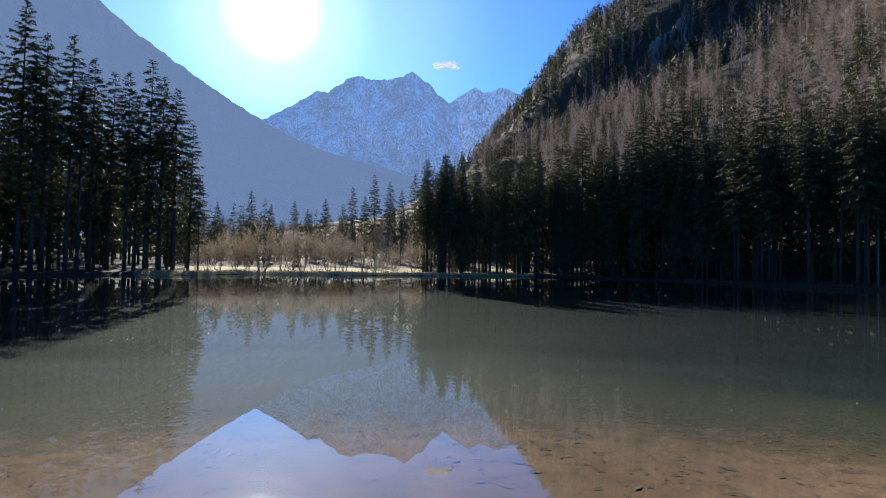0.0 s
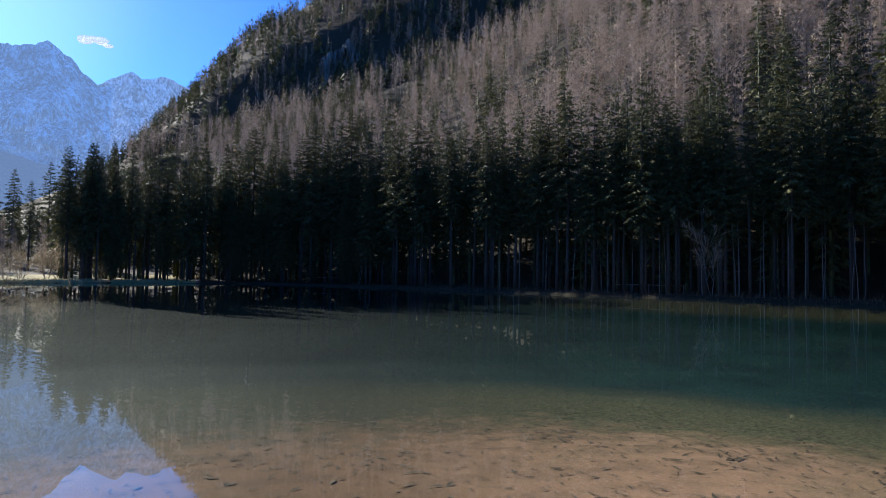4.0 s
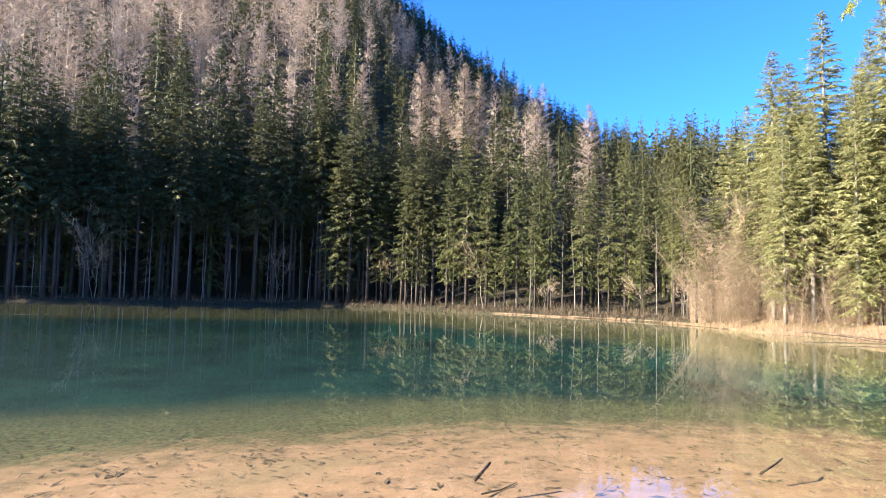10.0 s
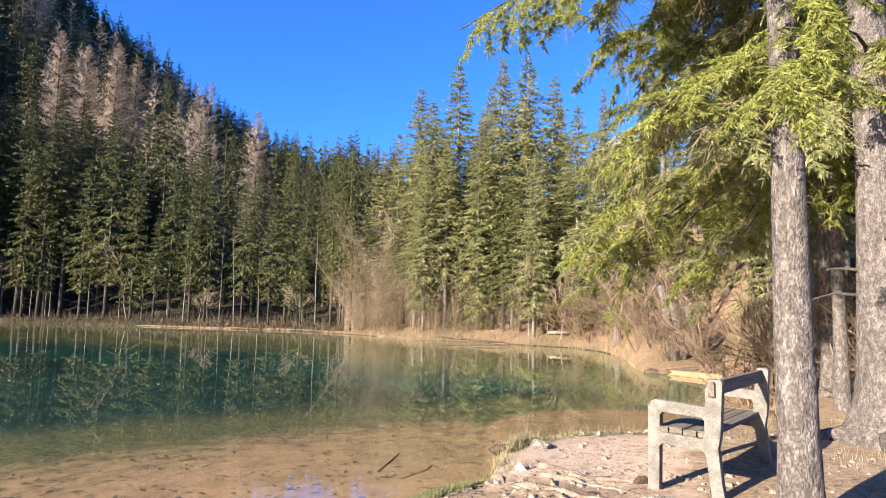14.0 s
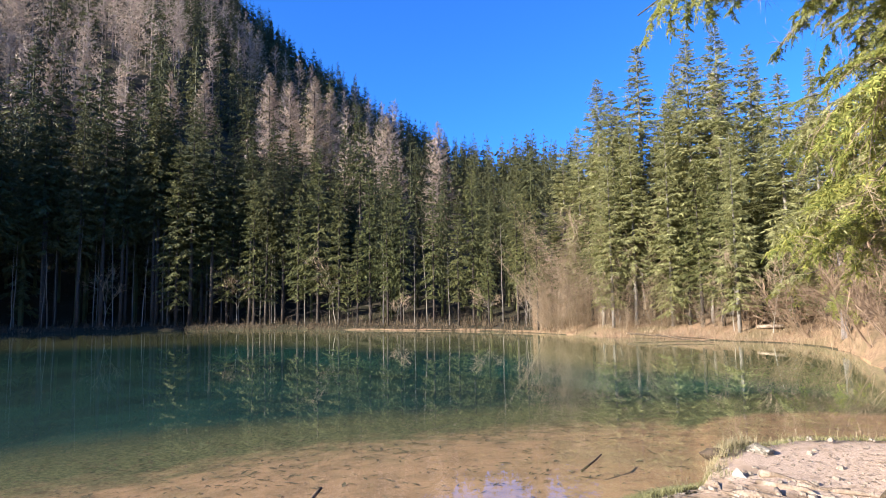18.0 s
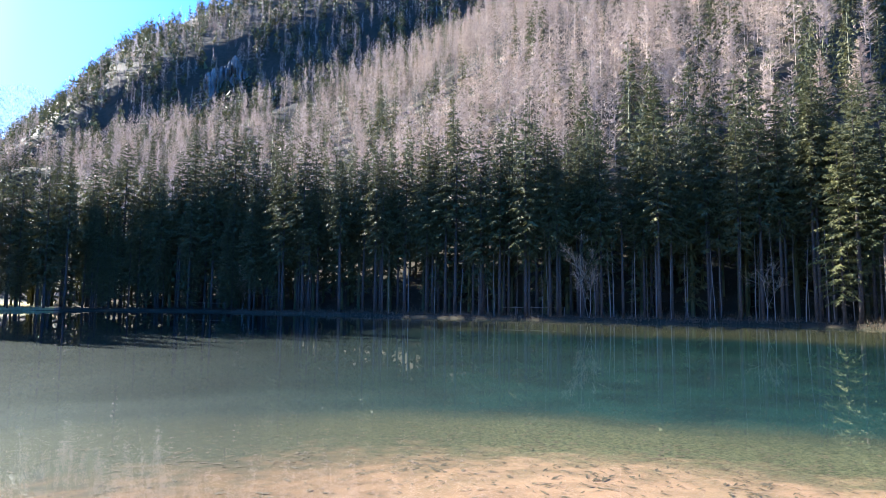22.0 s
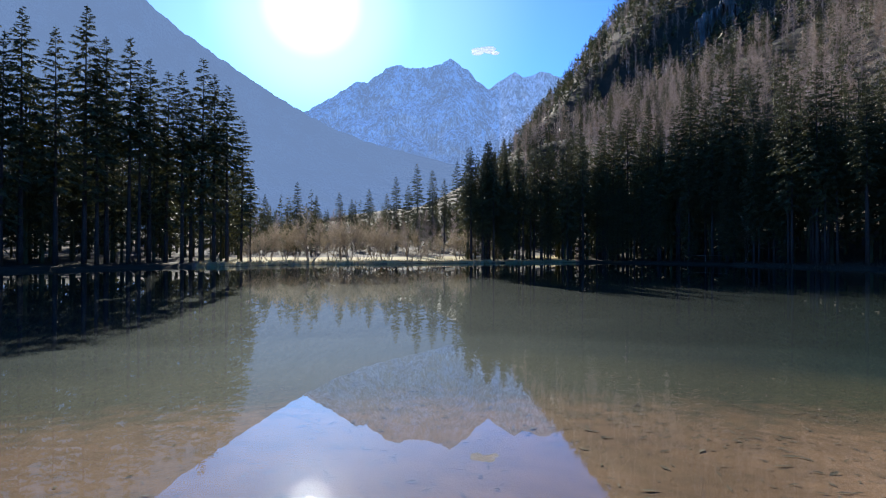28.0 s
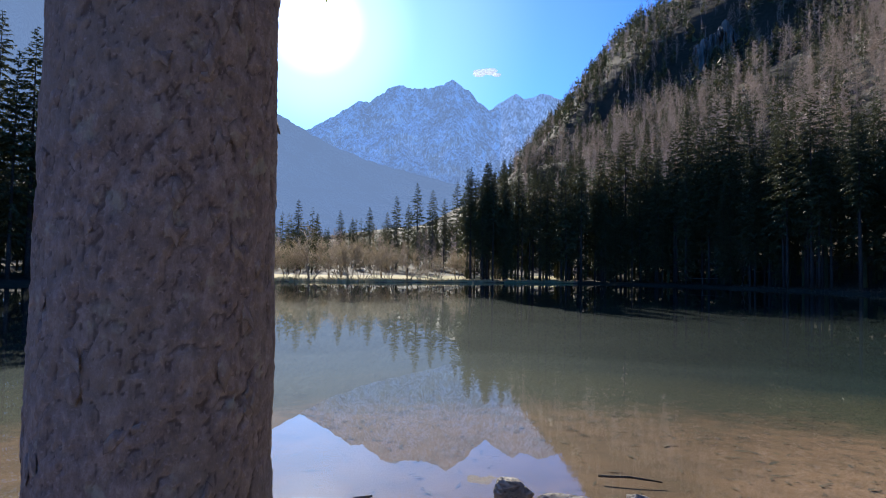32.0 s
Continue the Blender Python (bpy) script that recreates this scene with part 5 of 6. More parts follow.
for k, (a, l) in enumerate(((2.2, 1.1), (2.9, 0.9), (3.7, 1.2), (4.5, 0.8), (1.3, 0.9), (5.6, 1.0))):
    pts = []
    for q in np.linspace(0, 1, 6):
        b, far_out = a + 0.25 * math.sin(q * 3 + k), 0.30 + l * q
        px, py = math.cos(b) * far_out, math.sin(b) * far_out
        pts.append((px, py, ground_at(x + px, y + py) - ground_at(x, y) + 0.10 * (1 - q) ** 2 - 0.035 * q))
    piece("root", mesh_of("trunk_root", *tube(pts, [0.10, 0.085, 0.065, 0.05, 0.035, 0.02], 8, 0.12, g), [NEAR_BARK], True), stout)


# small drooping boughs on the slim spruce's upper trunk
g = np.random.default_rng(33)
for k in range(16):
    a, z = g.uniform(0, 6.28), g.uniform(2.75, 3.9)
    piece("bough", BOUGHS[k % 5], slim_spruce, Matrix.LocRotScale((0.09 * math.cos(a), 0.09 * math.sin(a), z), Euler((g.uniform(-0.4, 0.4), g.uniform(0.2, 0.8), a)), (g.uniform(0.4, 0.62),) * 3))


# ---- the bench ----
def rounded_bar(a, b, w, d, bevel, up=Vector((0, 0, 1))):
    """A bar of rectangular section w by d from a to b with bevelled edges."""
    a, b = Vector(a), Vector(b)
    t = (b - a)
    l = t.length
    t.normalize()
    s = t.cross(up)
    if s.length < 1e-4:
        s = t.cross(Vector((0, 1, 0)))
    s.normalize()
    n = s.cross(t)
    bm = bmesh.new()
    bmesh.ops.create_cube(bm, size=1.0)
    for v in bm.verts:
        c = v.co.copy()
        v.co = a + t * (l * (c.x + 0.5)) + s * (c.y * w) + n * (c.z * d)
    if bevel:
        bmesh.ops.bevel(bm, geom=bm.edges[:], offset=bevel, segments=2, affect="EDGES", profile=0.6)
    return bm


def cast_frame(x, thick, rim, hole):
    """A flat casting with one opening: the rim and the hole in y and z, extruded along x, edges eased."""
    bm = bmesh.new()
    loops = []
    for side in (-0.5, 0.5):
        edges = []
        for ring in (rim, hole):
            vs = [bm.verts.new((x + side * thick, y, z)) for y, z in ring]
            edges += [bm.edges.new((vs[i], vs[(i + 1) % len(vs)])) for i in range(len(vs))]
            loops.append(vs)
        bmesh.ops.triangle_fill(bm, use_beauty=True, edges=edges)
    for a, b in ((loops[0], loops[2]), (loops[1], loops[3])):
        for i in range(len(a)):
            j = (i + 1) % len(a)
            bm.faces.new((a[i], a[j], b[j], b[i]))
    bmesh.ops.recalc_face_normals(bm, faces=bm.faces[:])
    sharp = [e for e in bm.edges if len(e.link_faces) == 2 and e.calc_face_angle(0.0) > 1.2]
    bmesh.ops.bevel(bm, geom=sharp, offset=0.008, segments=2, affect="EDGES", profile=0.6)
    return bm


def build_bench():
    """Two cast concrete end frames with arm rests, four seat slats and back rails of wood. x runs along it, y to its front."""
    fx, fy = 0.5 * (4.66 + 4.30), 0.5 * (-2.66 - 2.96)
    u = Vector((0.62, -0.78, 0)).normalized()
    v = Vector((0.78, 0.62, 0)).normalized()
    z0 = ground_at(fx + u.x * 0.7, fy + u.y * 0.7)
    m = Matrix((( u.x, v.x, 0, fx), (u.y, v.y, 0, fy), (0, 0, 1, z0 - 0.01), (0, 0, 0, 1)))
    bench = thing("bench", m, "weathered bench with concrete frames and grey wooden slats by the lake", "bench")
    corner = [(0.28 - 0.065 * (1 - math.cos(a)), 0.615 + 0.065 * math.sin(a)) for a in np.linspace(0, math.pi / 2, 6)]
    rim = [(0.29, -0.08), (0.282, 0.40), *corner, (0.02, 0.672), (-0.155, 0.662), (-0.172, 0.845), (-0.19, 0.868), (-0.262, 0.868), (-0.278, 0.85), (-0.256, 0.46), (-0.238, 0.37), (-0.262, 0.12), (-0.295, -0.08),
           (-0.200, -0.08), (-0.150, 0.315), (-0.130, 0.338), (0.170, 0.350), (0.192, 0.33), (0.200, -0.08)]
    hole = [(0.188, 0.455), (0.186, 0.565), (0.168, 0.588), (-0.125, 0.578), (-0.143, 0.56), (-0.142, 0.445), (-0.125, 0.428), (0.17, 0.438)]
    for x in (0.0, 1.38):
        part("end_frame", cast_frame(x, 0.072, rim, hole), CONCRETE, bench, "pale weathered concrete end frame with rounded arm rest")
    for k in range(4):
        y = 0.175 - 0.105 * k
        part("seat_slat", rounded_bar((-0.028, y, 0.458 + 0.003 * k - 0.010 * (k > 1)), (1.408, y, 0.458), 0.080, 0.034, 0.007), WOOD, bench, "grey wooden slat")
    for z, y in ((0.80, -0.205),):
        part("back_rail", rounded_bar((-0.06, y, z), (1.46, y, z), 0.034, 0.10, 0.006), WOOD, bench, "brown wooden back rail")


build_bench()


# ---- stones ----
def stone_mesh(seed, sx, sy, sz, rough=0.22):
    g = np.random.default_rng(seed)
    bm = bmesh.new()
    bmesh.ops.create_icosphere(bm, subdivisions=4, radius=1.0)
    off = Vector(g.uniform(-9, 9, 3))
    cuts = [Vector(g.normal(size=3)).normalized() for _ in range(12)]
    for vert in bm.verts:
        c = vert.co.copy()
        for cut in cuts:
            over = c.dot(cut) - 0.60
            if over > 0:
                c -= cut * over * 0.97
        c *= 1 + rough * 0.5 * noise.noise(c * 1.6 + off) + rough * 0.28 * noise.noise(c * 4.5 + off) - rough * 0.5 * max(0.0, noise.noise(c * 7.5 + off) - 0.05) + rough * 0.2 * noise.noise(c * 12 + off)
        vert.co = Vector((c.x * sx, c.y * sy, c.z * sz))
    return bm


def stone(x, y, z, sx, sy, sz, turn, seed, label, material=None):
    bm = stone_mesh(seed, sx, sy, sz)
    ob = part("stone", bm, material or STONE, None)
    ob.matrix_basis = pose(x, y, z, 0, 0, turn)
    return tagged(ob, label, "stone")


stone(-0.75, 2.72, 0.035, 0.165, 0.13, 0.145, 20, 4, "grey angular stone half under water at the shore")
stone(-0.18, 2.52, 0.03, 0.40, 0.17, 0.10, -14, 9, "long flat layered pale stone at the water's edge")
stone(0.15, 2.86, 0.02, 0.15, 0.10, 0.085, 10, 14, "small dark stone beside the flat stone")
stone(0.52, 2.42, 0.0, 0.10, 0.07, 0.05, 40, 15, "small wet stone in the shallows")
stone(5.29, -1.77, 0.29, 0.085, 0.065, 0.06, 30, 21, "pale round stone among the roots", PALE_BARK)
stone(6.13, -2.25, 0.28, 0.22, 0.15, 0.10, 15, 22, "mossy stone at the edge of the bank")


# ---- roots, logs and sticks ----
def lie(name, points, r0, r1, material, label, category, sides=8, seed=1):
    g = np.random.default_rng(seed)
    n = len(points)
    ob = piece(name, mesh_of(name, *tube(points, [r0 + (r1 - r0) * i / (n - 1) for i in range(n)], sides, 0.18, g), [material], True))
    return tagged(ob, label, category)


def crawl(az_r, lift, seed):
    """A line of places just above the ground."""
    g = np.random.default_rng(seed)
    out = []
    (a0, r0), (a1, r1) = az_r
    for s in np.linspace(0, 1, 7):
        x, y = polar(a0 + (a1 - a0) * s + g.normal(0, 0.35), r0 + (r1 - r0) * s + g.normal(0, 0.05))
        out.append((x, y, max(ground_at(x, y), -0.05) + lift + g.uniform(-0.02, 0.02)))
    return out


for k, (a, b, rr) in enumerate([((107.5, 5.05), (116.5, 4.75), 0.035), ((108.5, 4.85), (115, 4.6), 0.03), ((109.5, 5.35), (119, 5.15), 0.028), ((111, 5.2), (113.5, 4.7), 0.025), ((106, 4.7), (113, 4.45), 0.03), ((113, 5.35), (121, 5.6), 0.022), ((110.5, 5.6), (116, 5.5), 0.03), ((121, 4.9), (125, 4.65), 0.04), ((104, 5.5), (109, 5.0), 0.02)]):
    lie("root", crawl((a, b), 0.0, 30 + k), rr, rr * 0.5, ROOT_WOOD, "bleached bare root crossing the trodden bank", "root", 7, k)
lie("log", crawl(((118.6, 18.2), (126.5, 16.9)), 0.04, 3), 0.09, 0.06, DARK_WOOD, "dark log lying at the end of the cove", "log", 9, 5)
lie("log", [(*polar(110.9, 30.6), 0.55), (*polar(111.8, 30.4), 0.58), (*polar(112.9, 30.2), 0.62)], 0.085, 0.08, ROOT_WOOD, "pale sawn log on the cove's shore", "log", 8, 6)
lie("stick", [(5.40, 1.80, -0.05), (5.57, 1.74, 0.03), (5.64, 1.72, 0.05)], 0.02, 0.012, DARK_WOOD, "dark broken branch poking out of the water", "stick", 6, 7)
lie("stick", [(5.50, 1.76, -0.20), (5.8, 1.66, -0.24), (6.15, 1.58, -0.26)], 0.009, 0.004, DARK_WOOD, "dark stick on the lake bed", "stick", 6, 8)
lie("stick", [(6.62, -0.70, -0.03), (6.9, -0.88, 0.02), (7.2, -0.98, 0.0)], 0.014, 0.008, DARK_WOOD, "thin twig lying in the shallows", "stick", 5, 9)
lie("stick", [(-0.19, 3.75, -0.10), (0.08, 3.78, -0.09), (0.34, 3.80, -0.11)], 0.013, 0.006, DARK_WOOD, "dark waterlogged stick on the sandy bed", "stick", 6, 10)
lie("stick", [(-1.84, 2.29, 0.005), (-1.72, 2.36, 0.01)], 0.012, 0.010, RAIL_WOOD, "short pale stick floating near the shore", "stick", 5, 11)
for k, (a, b) in enumerate([((103, 29.5), (107.5, 27.5)), ((100.5, 31.0), (108, 30.0))]):
    (x0, y0), (x1, y1) = polar(*a), polar(*b)
    lie("fallen_branch", [(x0, y0, 0.25), ((x0 + x1) / 2, (y0 + y1) / 2, 0.12), (x1, y1, 0.04)], 0.05, 0.015, DARK_WOOD, "fallen branch reaching over the still water", "branch", 5, 20 + k)


# ---- the pale cliff high on the mountainside ----
def build_cliff():
    az, t = np.linspace(4.2, 9.4, 70), np.linspace(0, 1, 46)
    A, T = np.meshgrid(az, t, indexing="ij")
    top = np.interp(A, [4.2, 5.0, 6.2, 7.6, 8.6, 9.4], [128, 158, 170, 176, 168, 150])
    Z = 96 + (top - 96) * T
    x0, y0 = 430 * np.sin(np.radians(A)), 430 * np.cos(np.radians(A))
    crag = smooth_noise(A * 5.5, Z * 0.05, 41) + 0.6 * smooth_noise(A * 16, Z * 0.16, 42)
    R = 428 + 26 * T + 9 * crag + 7 * np.round(2.2 * smooth_noise(A * 3, Z * 0.09, 43))
    verts = np.stack([R * np.sin(np.radians(A)), R * np.cos(np.radians(A)), Z], -1).reshape(-1, 3)
    n, m = A.shape
    i, j = np.meshgrid(np.arange(n - 1), np.arange(m - 1), indexing="ij")
    faces = np.stack([i * m + j, (i + 1) * m + j, (i + 1) * m + j + 1, i * m + j + 1], -1).reshape(-1, 4)
    tagged(new("cliff", mesh_of("cliff", verts, faces, [CLIFF])), "pale grey limestone cliff between trees on the mountainside", "cliff", kind="structure")


build_cliff()


# ---- fence along the far path ----
def build_rail(az0, az1, extra, z_up, posts, label):
    root = thing("fence", pose(0, 0, 0), label, "fence")
    ends = []
    for s in np.linspace(0, 1, posts):
        az = az0 + (az1 - az0) * s
        x, y = polar(az, float(table(FAR_SHORE, az)) + extra)
        z = ground_at(x, y)
        ends.append((x, y, z + z_up))
        part("post", rounded_bar((x, y, z - 0.2), (x, y, z + z_up + 0.1), 0.07, 0.07, 0.01, Vector((0, 1, 0))), RAIL_WOOD, root)
    for a, b in zip(ends, ends[1:]):
        part("rail", rounded_bar(a, b, 0.05, 0.07, 0.01), RAIL_WOOD, root)


build_rail(32.5, 38.4, 3.2, 0.9, 5, "pale wooden handrail along the far shore path")
build_rail(4.2, 7.6, 3.2, 1.0, 3, "pale wooden handrail among the shaded trees")


# ---- the pale split trunk and brush by the cove ----
for az, r, h, s in [(121.6, 18.9, 2.1, 51), (122.3, 19.0, 1.8, 53), (123.6, 19.2, 1.4, 52)]:
    x, y = polar(az, r)
    g = np.random.default_rng(s)
    root = thing("bare_tree", pose(x, y, ground_at(x, y)), "pale leaning birch trunk at the end of the cove", "tree")
    piece("trunk", mesh_of("pale_trunk", *tube([(0.1, -0.1, -0.2), (0, 0, 0.3), (-0.15, 0.25, h * 0.55), (-0.38, 0.6, h)], [0.20, 0.14, 0.115, 0.09], 10, 0.10, g), [NEAR_BARK], True), root)
for az, r, h, k in [(126.2, 13.2, 3.0, 0), (128.4, 12.6, 3.2, 1), (130.6, 15.5, 3.4, 2), (125.4, 17.5, 3.0, 0), (117.5, 25, 3.0, 1), (114.2, 29.5, 3.4, 0), (110.5, 30.8, 2.6, 1), (131.5, 12.5, 3.2, 0), (134.5, 13, 3.2, 2), (121.5, 19, 3.0, 2), (139, 12, 3.2, 1), (115, 28, 3.4, 0), (116.5, 26.4, 3.0, 2), (117.8, 24, 3.4, 1), (119, 21, 3.4, 2), (120.4, 20.4, 3.2, 0), (118.4, 25.5, 3.6, 0), (113, 30, 3.2, 1), (121, 22.5, 3.8, 1), (116, 29.5, 4.0, 2)]:
    stand("N", az, r, h * 0.8, k, 1.1)
# an upper bough reaching out over the water
root = thing("hanging_bough", pose(0, 0, 0), "bare spruce bough tip hanging over the lake", "branch")
x, y = polar(136.3, 8.2)
x2, y2 = polar(102.5, 7.2)
g = np.random.default_rng(91)
arc = [Vector((x, y, 6.6)).lerp(Vector((x2, y2, 4.95)), s) + Vector((0, 0, 0.35 * math.sin(math.pi * s))) for s in np.linspace(0, 1, 7)]
piece("limb", mesh_of("long_limb", *tube(arc, [0.05, 0.045, 0.04, 0.032, 0.025, 0.016, 0.007], 6, 0.1, g), [BARK], True), root)
for i in range(44):
    s = 0.15 + 0.8 * (i / 44)
    j = min(int(s * 6), 5)
    p = arc[j].lerp(arc[j + 1], s * 6 - j)
    a = math.atan2(y2 - y, x2 - x) + g.normal(0, 0.9)
    piece("bough", BOUGHS[i % 5], root, Matrix.LocRotScale(p, Euler((g.uniform(-0.3, 0.3), g.uniform(0.4, 1.2), a)), (g.uniform(0.35, 0.7),) * 3))


# ---- grass ----
def grass_patch(name, spots, blades, height, material, label, seed):
    g = np.random.default_rng(seed)
    V, F = [], []
    for x, y, spread in spots:
        turn, far_out = g.uniform(0, 6.28, blades), spread * np.sqrt(g.random(blades))
        xs, ys = x + np.cos(turn) * far_out, y + np.sin(turn) * far_out
        for px, py, pz in zip(xs.tolist(), ys.tolist(), land(xs, ys)[0].tolist()):
            if pz < -0.02:
                continue
            h, b = height * g.uniform(0.4, 1.1), g.uniform(0, 6.28)
            w = 0.0017
            lx, ly = math.cos(b) * h * g.uniform(0.1, 0.9), math.sin(b) * h * g.uniform(0.1, 0.9)
            n = len(V)
            cw, sw = -math.sin(b) * w, math.cos(b) * w
            V.extend([(px - cw, py - sw, pz - 0.01), (px + cw, py + sw, pz - 0.01), (px + lx * 0.4 + cw * 0.8, py + ly * 0.4 + sw * 0.8, pz + h * 0.65), (px + lx * 0.4 - cw * 0.8, py + ly * 0.4 - sw * 0.8, pz + h * 0.65), (px + lx, py + ly, pz + h * (0.95 - 0.3 * g.random()))])
            F.extend([(n, n + 1, n + 2, n + 3), (n + 3, n + 2, n + 4)])
    tagged(new(name, mesh_of(name, np.array(V), F, [material])), label, "grass", kind="stuff")


def shore_brush(name, a0, a1, count, height, material, label, seed, deep=1.4, thick=0.02):
    """Low dead stalks, roots and brush along the far bank."""
    g = np.random.default_rng(seed)
    V, F = [], []
    way = g.uniform(a0, a1, count)
    away = table(FAR_SHORE, way) + np.abs(g.normal(0, deep, count)) - 0.2
    xs, ys = away * np.sin(np.radians(way)), away * np.cos(np.radians(way))
    for px, py, pz in zip(xs.tolist(), ys.tolist(), np.maximum(land(xs, ys)[0], -0.1).tolist()):
        for _ in range(5):
            h, b = height * g.uniform(0.3, 1.2), g.uniform(0, 6.28)
            l, w = h * g.uniform(0.2, 1.1), thick
            n = len(V)
            V.extend([(px - math.sin(b) * w, py + math.cos(b) * w, pz - 0.05), (px + math.sin(b) * w, py - math.cos(b) * w, pz - 0.05), (px + math.cos(b) * l, py + math.sin(b) * l, pz + h)])
            F.append((n, n + 1, n + 2))
    tagged(new(name, mesh_of(name, np.array(V), F, [material])), label, "brush", kind="stuff")


shore_brush("shore_brush", 8, 92, 1600, 0.34, STALK, "low dead stalks and brush along the far bank", 14)
shore_brush("undergrowth", 14, 94, 1500, 0.8, STALK, "dark bare undergrowth between the trunks of the shaded wood", 19, 8.0, 0.012)
shore_brush("cove_brush", 92, 118, 600, 0.35, DEAD, "low dead stalks and fallen twigs on the cove's bank", 16, 1.4, 0.007)
shore_brush("meadow_grass", -40, -6, 1500, 0.35, DRY, "pale dry grass along the sunlit meadow bank", 15)


def along(a0, a1, r_of, n, seed, inset=0.15):
    g = np.random.default_rng(seed)
    return [(*polar(az, r_of(az) - inset - 0.25 * g.random()), 0.22) for az in np.linspace(a0, a1, n)]


near_r = lambda az: float(table(NEAR_SHORE, az))  # noqa: E731
grass_patch("green_grass", along(96.5, 103.5, near_r, 9, 1), 1300, 0.085, GREEN_GRASS, "tuft of green and yellow grass at the edge of the bank", 2)
grass_patch("dry_grass", along(104.8, 128, near_r, 26, 3, 0.10), 460, 0.075, DRY, "fringe of dry straw-coloured grass along the bank", 4)
grass_patch("mound_grass", [(6.33, -1.86, 0.34), (6.2, -1.75, 0.3), (6.5, -2.0, 0.35)], 900, 0.13, DRY, "mound of matted dry grass at the bank's edge", 12)
grass_patch("bank_grass", [(*polar(az, r), 0.45) for az, r in [(112, 8.4), (117, 8.9), (121, 9.0), (108, 7.2), (126, 8.6), (133, 6.9), (137, 7.2), (129, 7.8), (124, 7.6), (131, 9.5), (128, 10.2), (135, 9.0), (139, 8.2), (126, 9.2), (142, 7.0)]], 110, 0.10, DRY, "short dry grass on the bank by the bench", 5)


grass_patch("straw", along(104.8, 129, near_r, 30, 9, 0.05), 9, 0.24, DRY, "tall dry straw stalks at the edge of the bank", 21)
grass_patch("moss_grass", along(106, 127, near_r, 22, 13, 0.42), 260, 0.05, GREEN_GRASS, "low yellow-green turf along the bank", 23)
stone(*polar(120.2, 5.05), 0.285, 0.20, 0.13, 0.035, 60, 24, "flat pale stone slab at the foot of the bench")
stone(*polar(114.6, 5.05), 0.27, 0.10, 0.07, 0.045, 25, 25, "dark clod of earth among the roots", DARK_WOOD)
stone(*polar(118.6, 5.5), 0.28, 0.09, 0.06, 0.05, 70, 27, "small dark clod beside the bench leg", DARK_WOOD)
stone(*polar(106.9, 6.35), 0.27, 0.17, 0.12, 0.09, 35, 28, "mossy dark stump in the grassy mound", DARK_WOOD)


# ---- litter of the lake bed and the bank ----
def bits(name, count, place, size, material, label, seed):
    """Leaves, twigs and pebbles, each a small bent flake."""
    g = np.random.default_rng(seed)
    V, F = [], []
    spots = np.array([place(g) for _ in range(count)])
    for (x, y), z in zip(spots.tolist(), (land(spots[:, 0], spots[:, 1])[0] + 0.006).tolist()):
        l, w, a = size * g.uniform(0.5, 1.8), size * g.uniform(0.12, 0.45), g.uniform(0, 6.28)
        c, s = math.cos(a), math.sin(a)
        n = len(V)
        for dx, dy, dz in ((-l, 0, 0), (0, -w, 0.2 * w), (l, 0, 0.1 * l), (0, w, 0.35 * w)):
            V.append((x + dx * c - dy * s, y + dx * s + dy * c, z + dz))
        F.append((n, n + 1, n + 2, n + 3))
    tagged(new(name, mesh_of(name, np.array(V), F, [material])), label, "debris", kind="stuff")


def on_bed(g):
    az = g.uniform(-58, 112)
    if az < 20 and g.random() < 0.4:
        az = g.uniform(20, 112)
    return polar(az, near_r(az) + 0.2 + (0.8 if az < 40 else 0.0) + 20 * g.random() ** 0.9)


def on_drift(g):
    """Where leaves and bark gather in drifts, a few metres out."""
    az = g.uniform(-40, 104)
    x, y = polar(az, near_r(az) + abs(g.normal(7.0, 2.4)) + 0.6)
    k = round(x * 0.7) + round(y * 0.7)
    return x + 0.55 * math.sin(k * 2.1) + g.normal(0, 0.12), y + 0.5 * math.cos(k * 1.7) + g.normal(0, 0.12)


def on_bank(g):
    az = g.uniform(97, 145)
    return polar(az, g.uniform(3.2, max(3.6, min(near_r(az) if az < 130 else 9.0, 9.0) - 0.2)))


bits("bed_debris", 4800, on_bed, 0.042, SUNKEN, "dark leaves and twig bits on the sandy lake bed", 6)
bits("leaf_drifts", 2000, on_drift, 0.065, SUNKEN, "drifts of dark sunken leaves and bark on the lake bed", 26)
bits("brown_leaves", 5200, on_bank, 0.020, DEAD, "brown fallen leaves and needles on the trodden bank", 8)
def on_slope(g):
    az = g.uniform(98, 146)
    return polar(az, (float(table(FAR_SHORE, az)) if az < 127 else 11.0) + 0.3 + 16 * g.random())


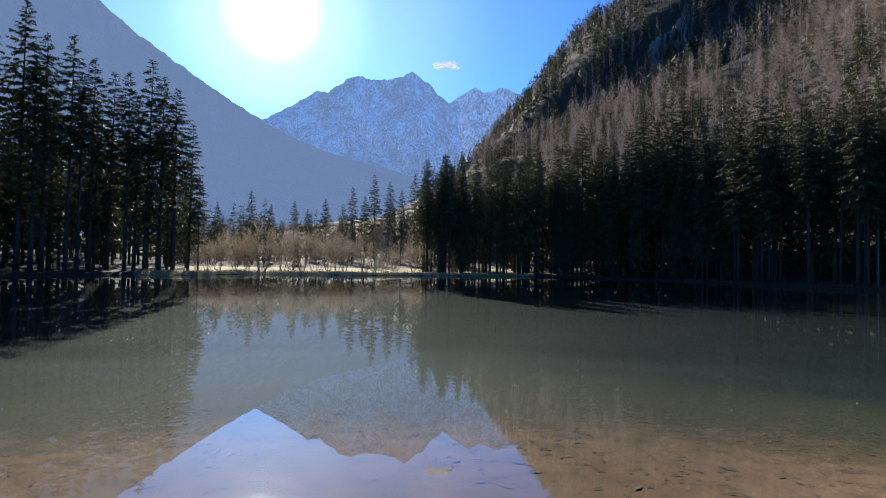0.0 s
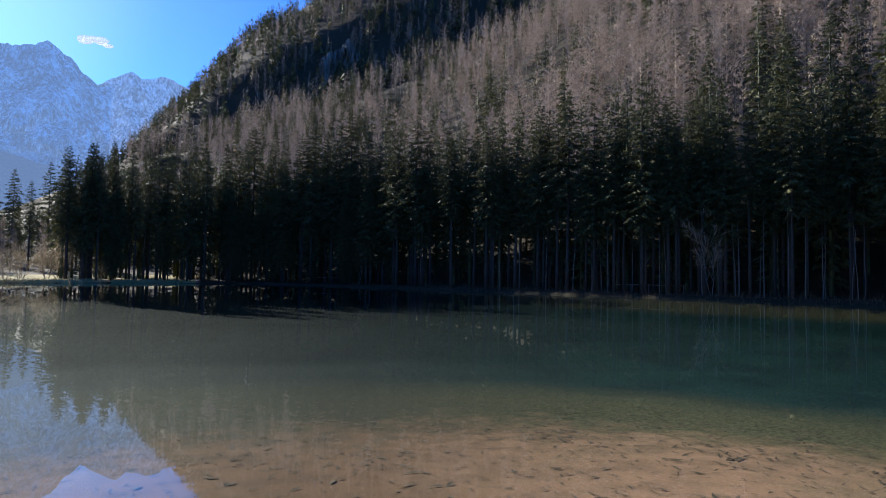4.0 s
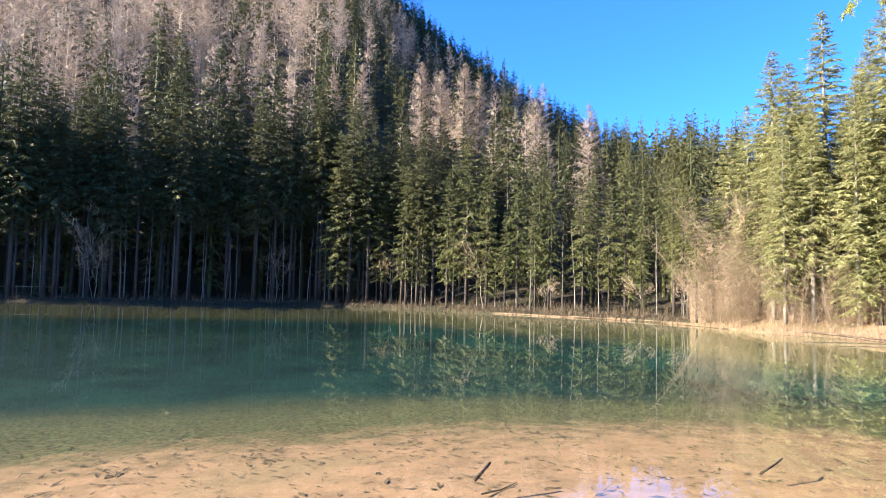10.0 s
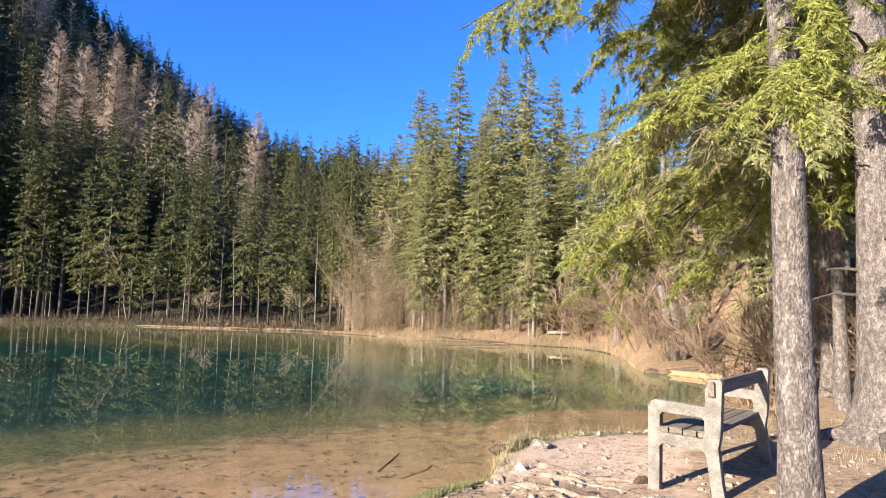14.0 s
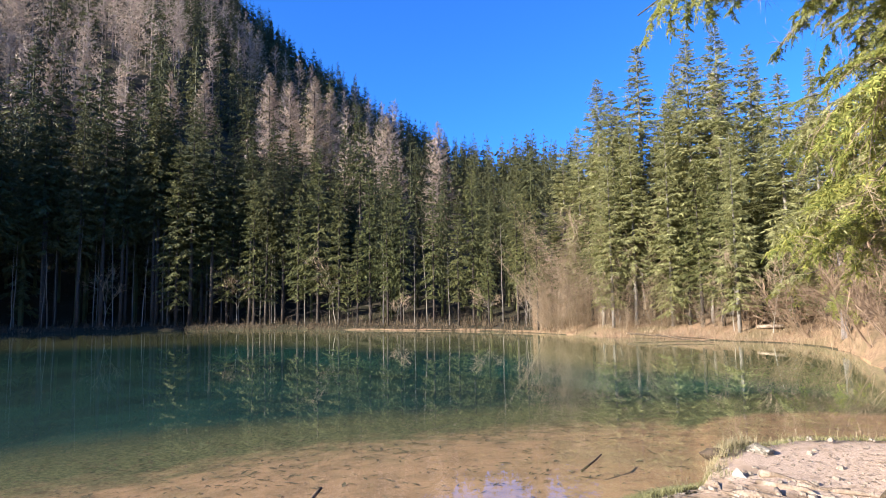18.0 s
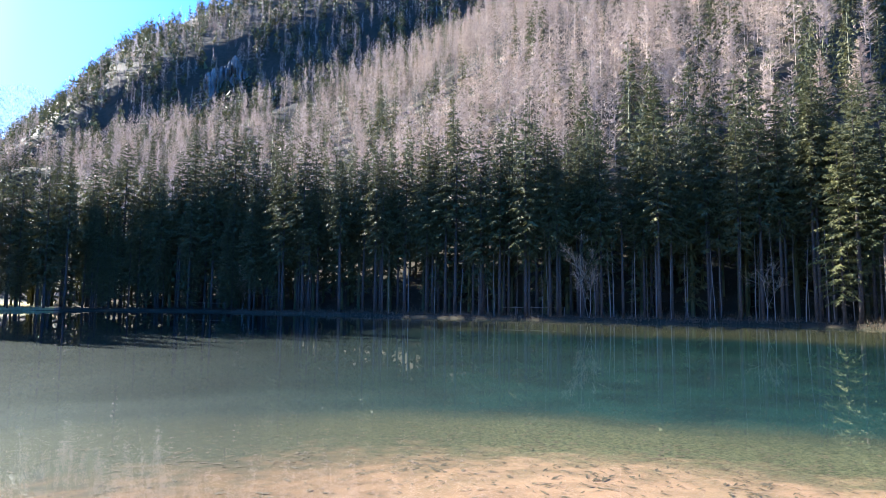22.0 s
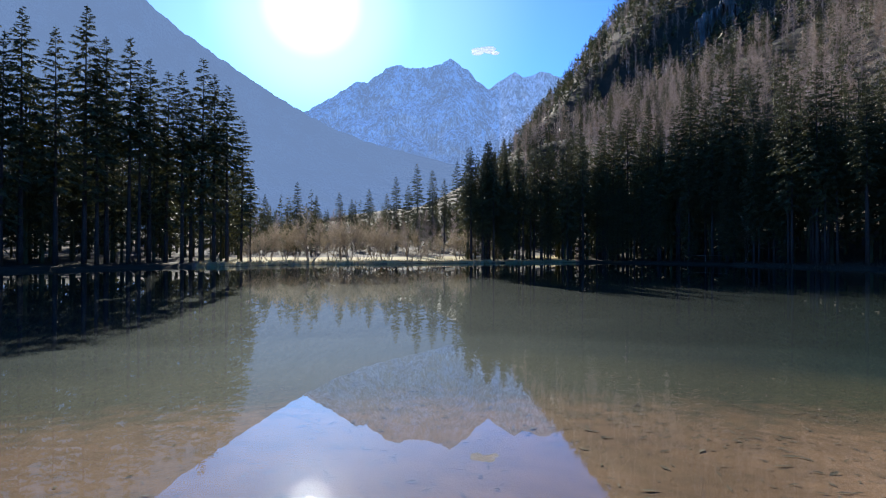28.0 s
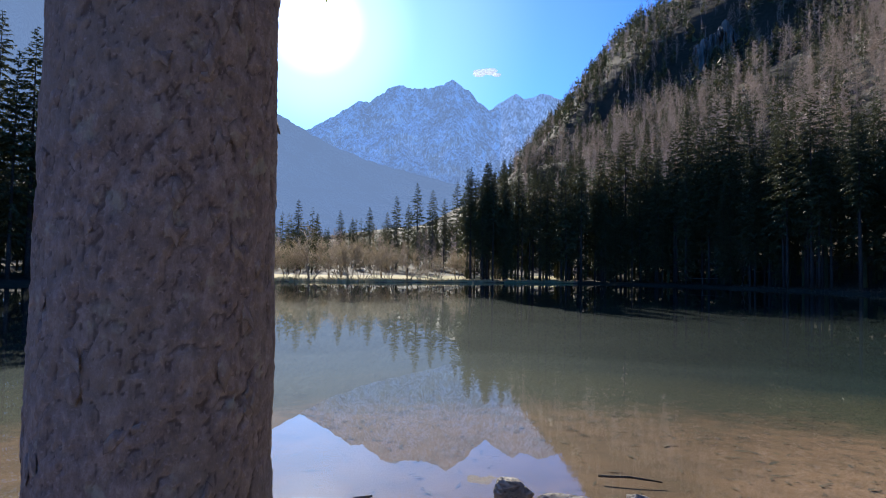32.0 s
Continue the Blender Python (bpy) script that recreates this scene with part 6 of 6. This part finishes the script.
bits("slope_leaves", 9000, on_slope, 0.028, LEAVES, "orange-brown fallen leaves on the slope above the cove", 18)
bits("bank_debris", 2200, on_bank, 0.024, ROOT_WOOD, "leaf litter and wood chips on the trodden bank", 7)

def pebbles(count, place, label, seed):
    """Small angular stones lying about in one mesh."""
    g = np.random.default_rng(seed)
    chunks = []
    for _ in range(count):
        x, y = place(g)
        s = 0.012 + 0.03 * g.random() ** 3
        ring = [g.uniform(0.75, 1.2) for _ in range(6)]
        z = ground_at(x, y)
        vs = [(x + s * q * math.cos(i * 1.047), y + s * q * math.sin(i * 1.047), z - 0.2 * s) for i, q in enumerate(ring)]
        vs += [(x + 0.6 * s * q * math.cos(i * 1.047), y + 0.6 * s * q * math.sin(i * 1.047), z + s * g.uniform(0.35, 0.7)) for i, q in enumerate(ring)]
        chunks.append((np.array(vs), [(i, (i + 1) % 6, 6 + (i + 1) % 6, 6 + i) for i in range(6)] + [tuple(range(6, 12))]))
    tagged(new("pebbles", mesh_of("pebbles", *join(chunks), [PEBBLE])), label, "pebbles", kind="stuff")


pebbles(700, on_bank, "small grey pebbles strewn on the trodden bank", 17)

# ---- the small cloud ----
def build_cloud():
    g = np.random.default_rng(5)
    c = heading(-13.4, 18.4) * 3600
    bm = bmesh.new()
    for k in range(11):
        s = g.uniform(10, 26)
        m = Matrix.Translation((g.normal(0, 34), g.normal(0, 20), g.normal(0, 7))) @ Matrix.Diagonal((s * 1.5, s, s * 0.55, 1))
        made = bmesh.ops.create_icosphere(bm, subdivisions=3, radius=1.0, matrix=m)["verts"]
        for vert in made:
            vert.co += Vector((1, 1, 0.6)) * 6 * noise.noise(vert.co * 0.07)
    ob = part("cloud", bm, CLOUD, None, "", True)
    ob.matrix_basis = Matrix.Translation(c) @ pose(0, 0, 0, 0, 0, 13)
    tagged(ob, "small white fair-weather cloud above the snowy peaks", "cloud", kind="structure")


build_cloud()

# the trees that the copies were taken from
for proto in (*(p for group in KINDS.values() for p in group), *thicket):
    for ob in (*proto.children_recursive, proto):
        bpy.data.objects.remove(ob)
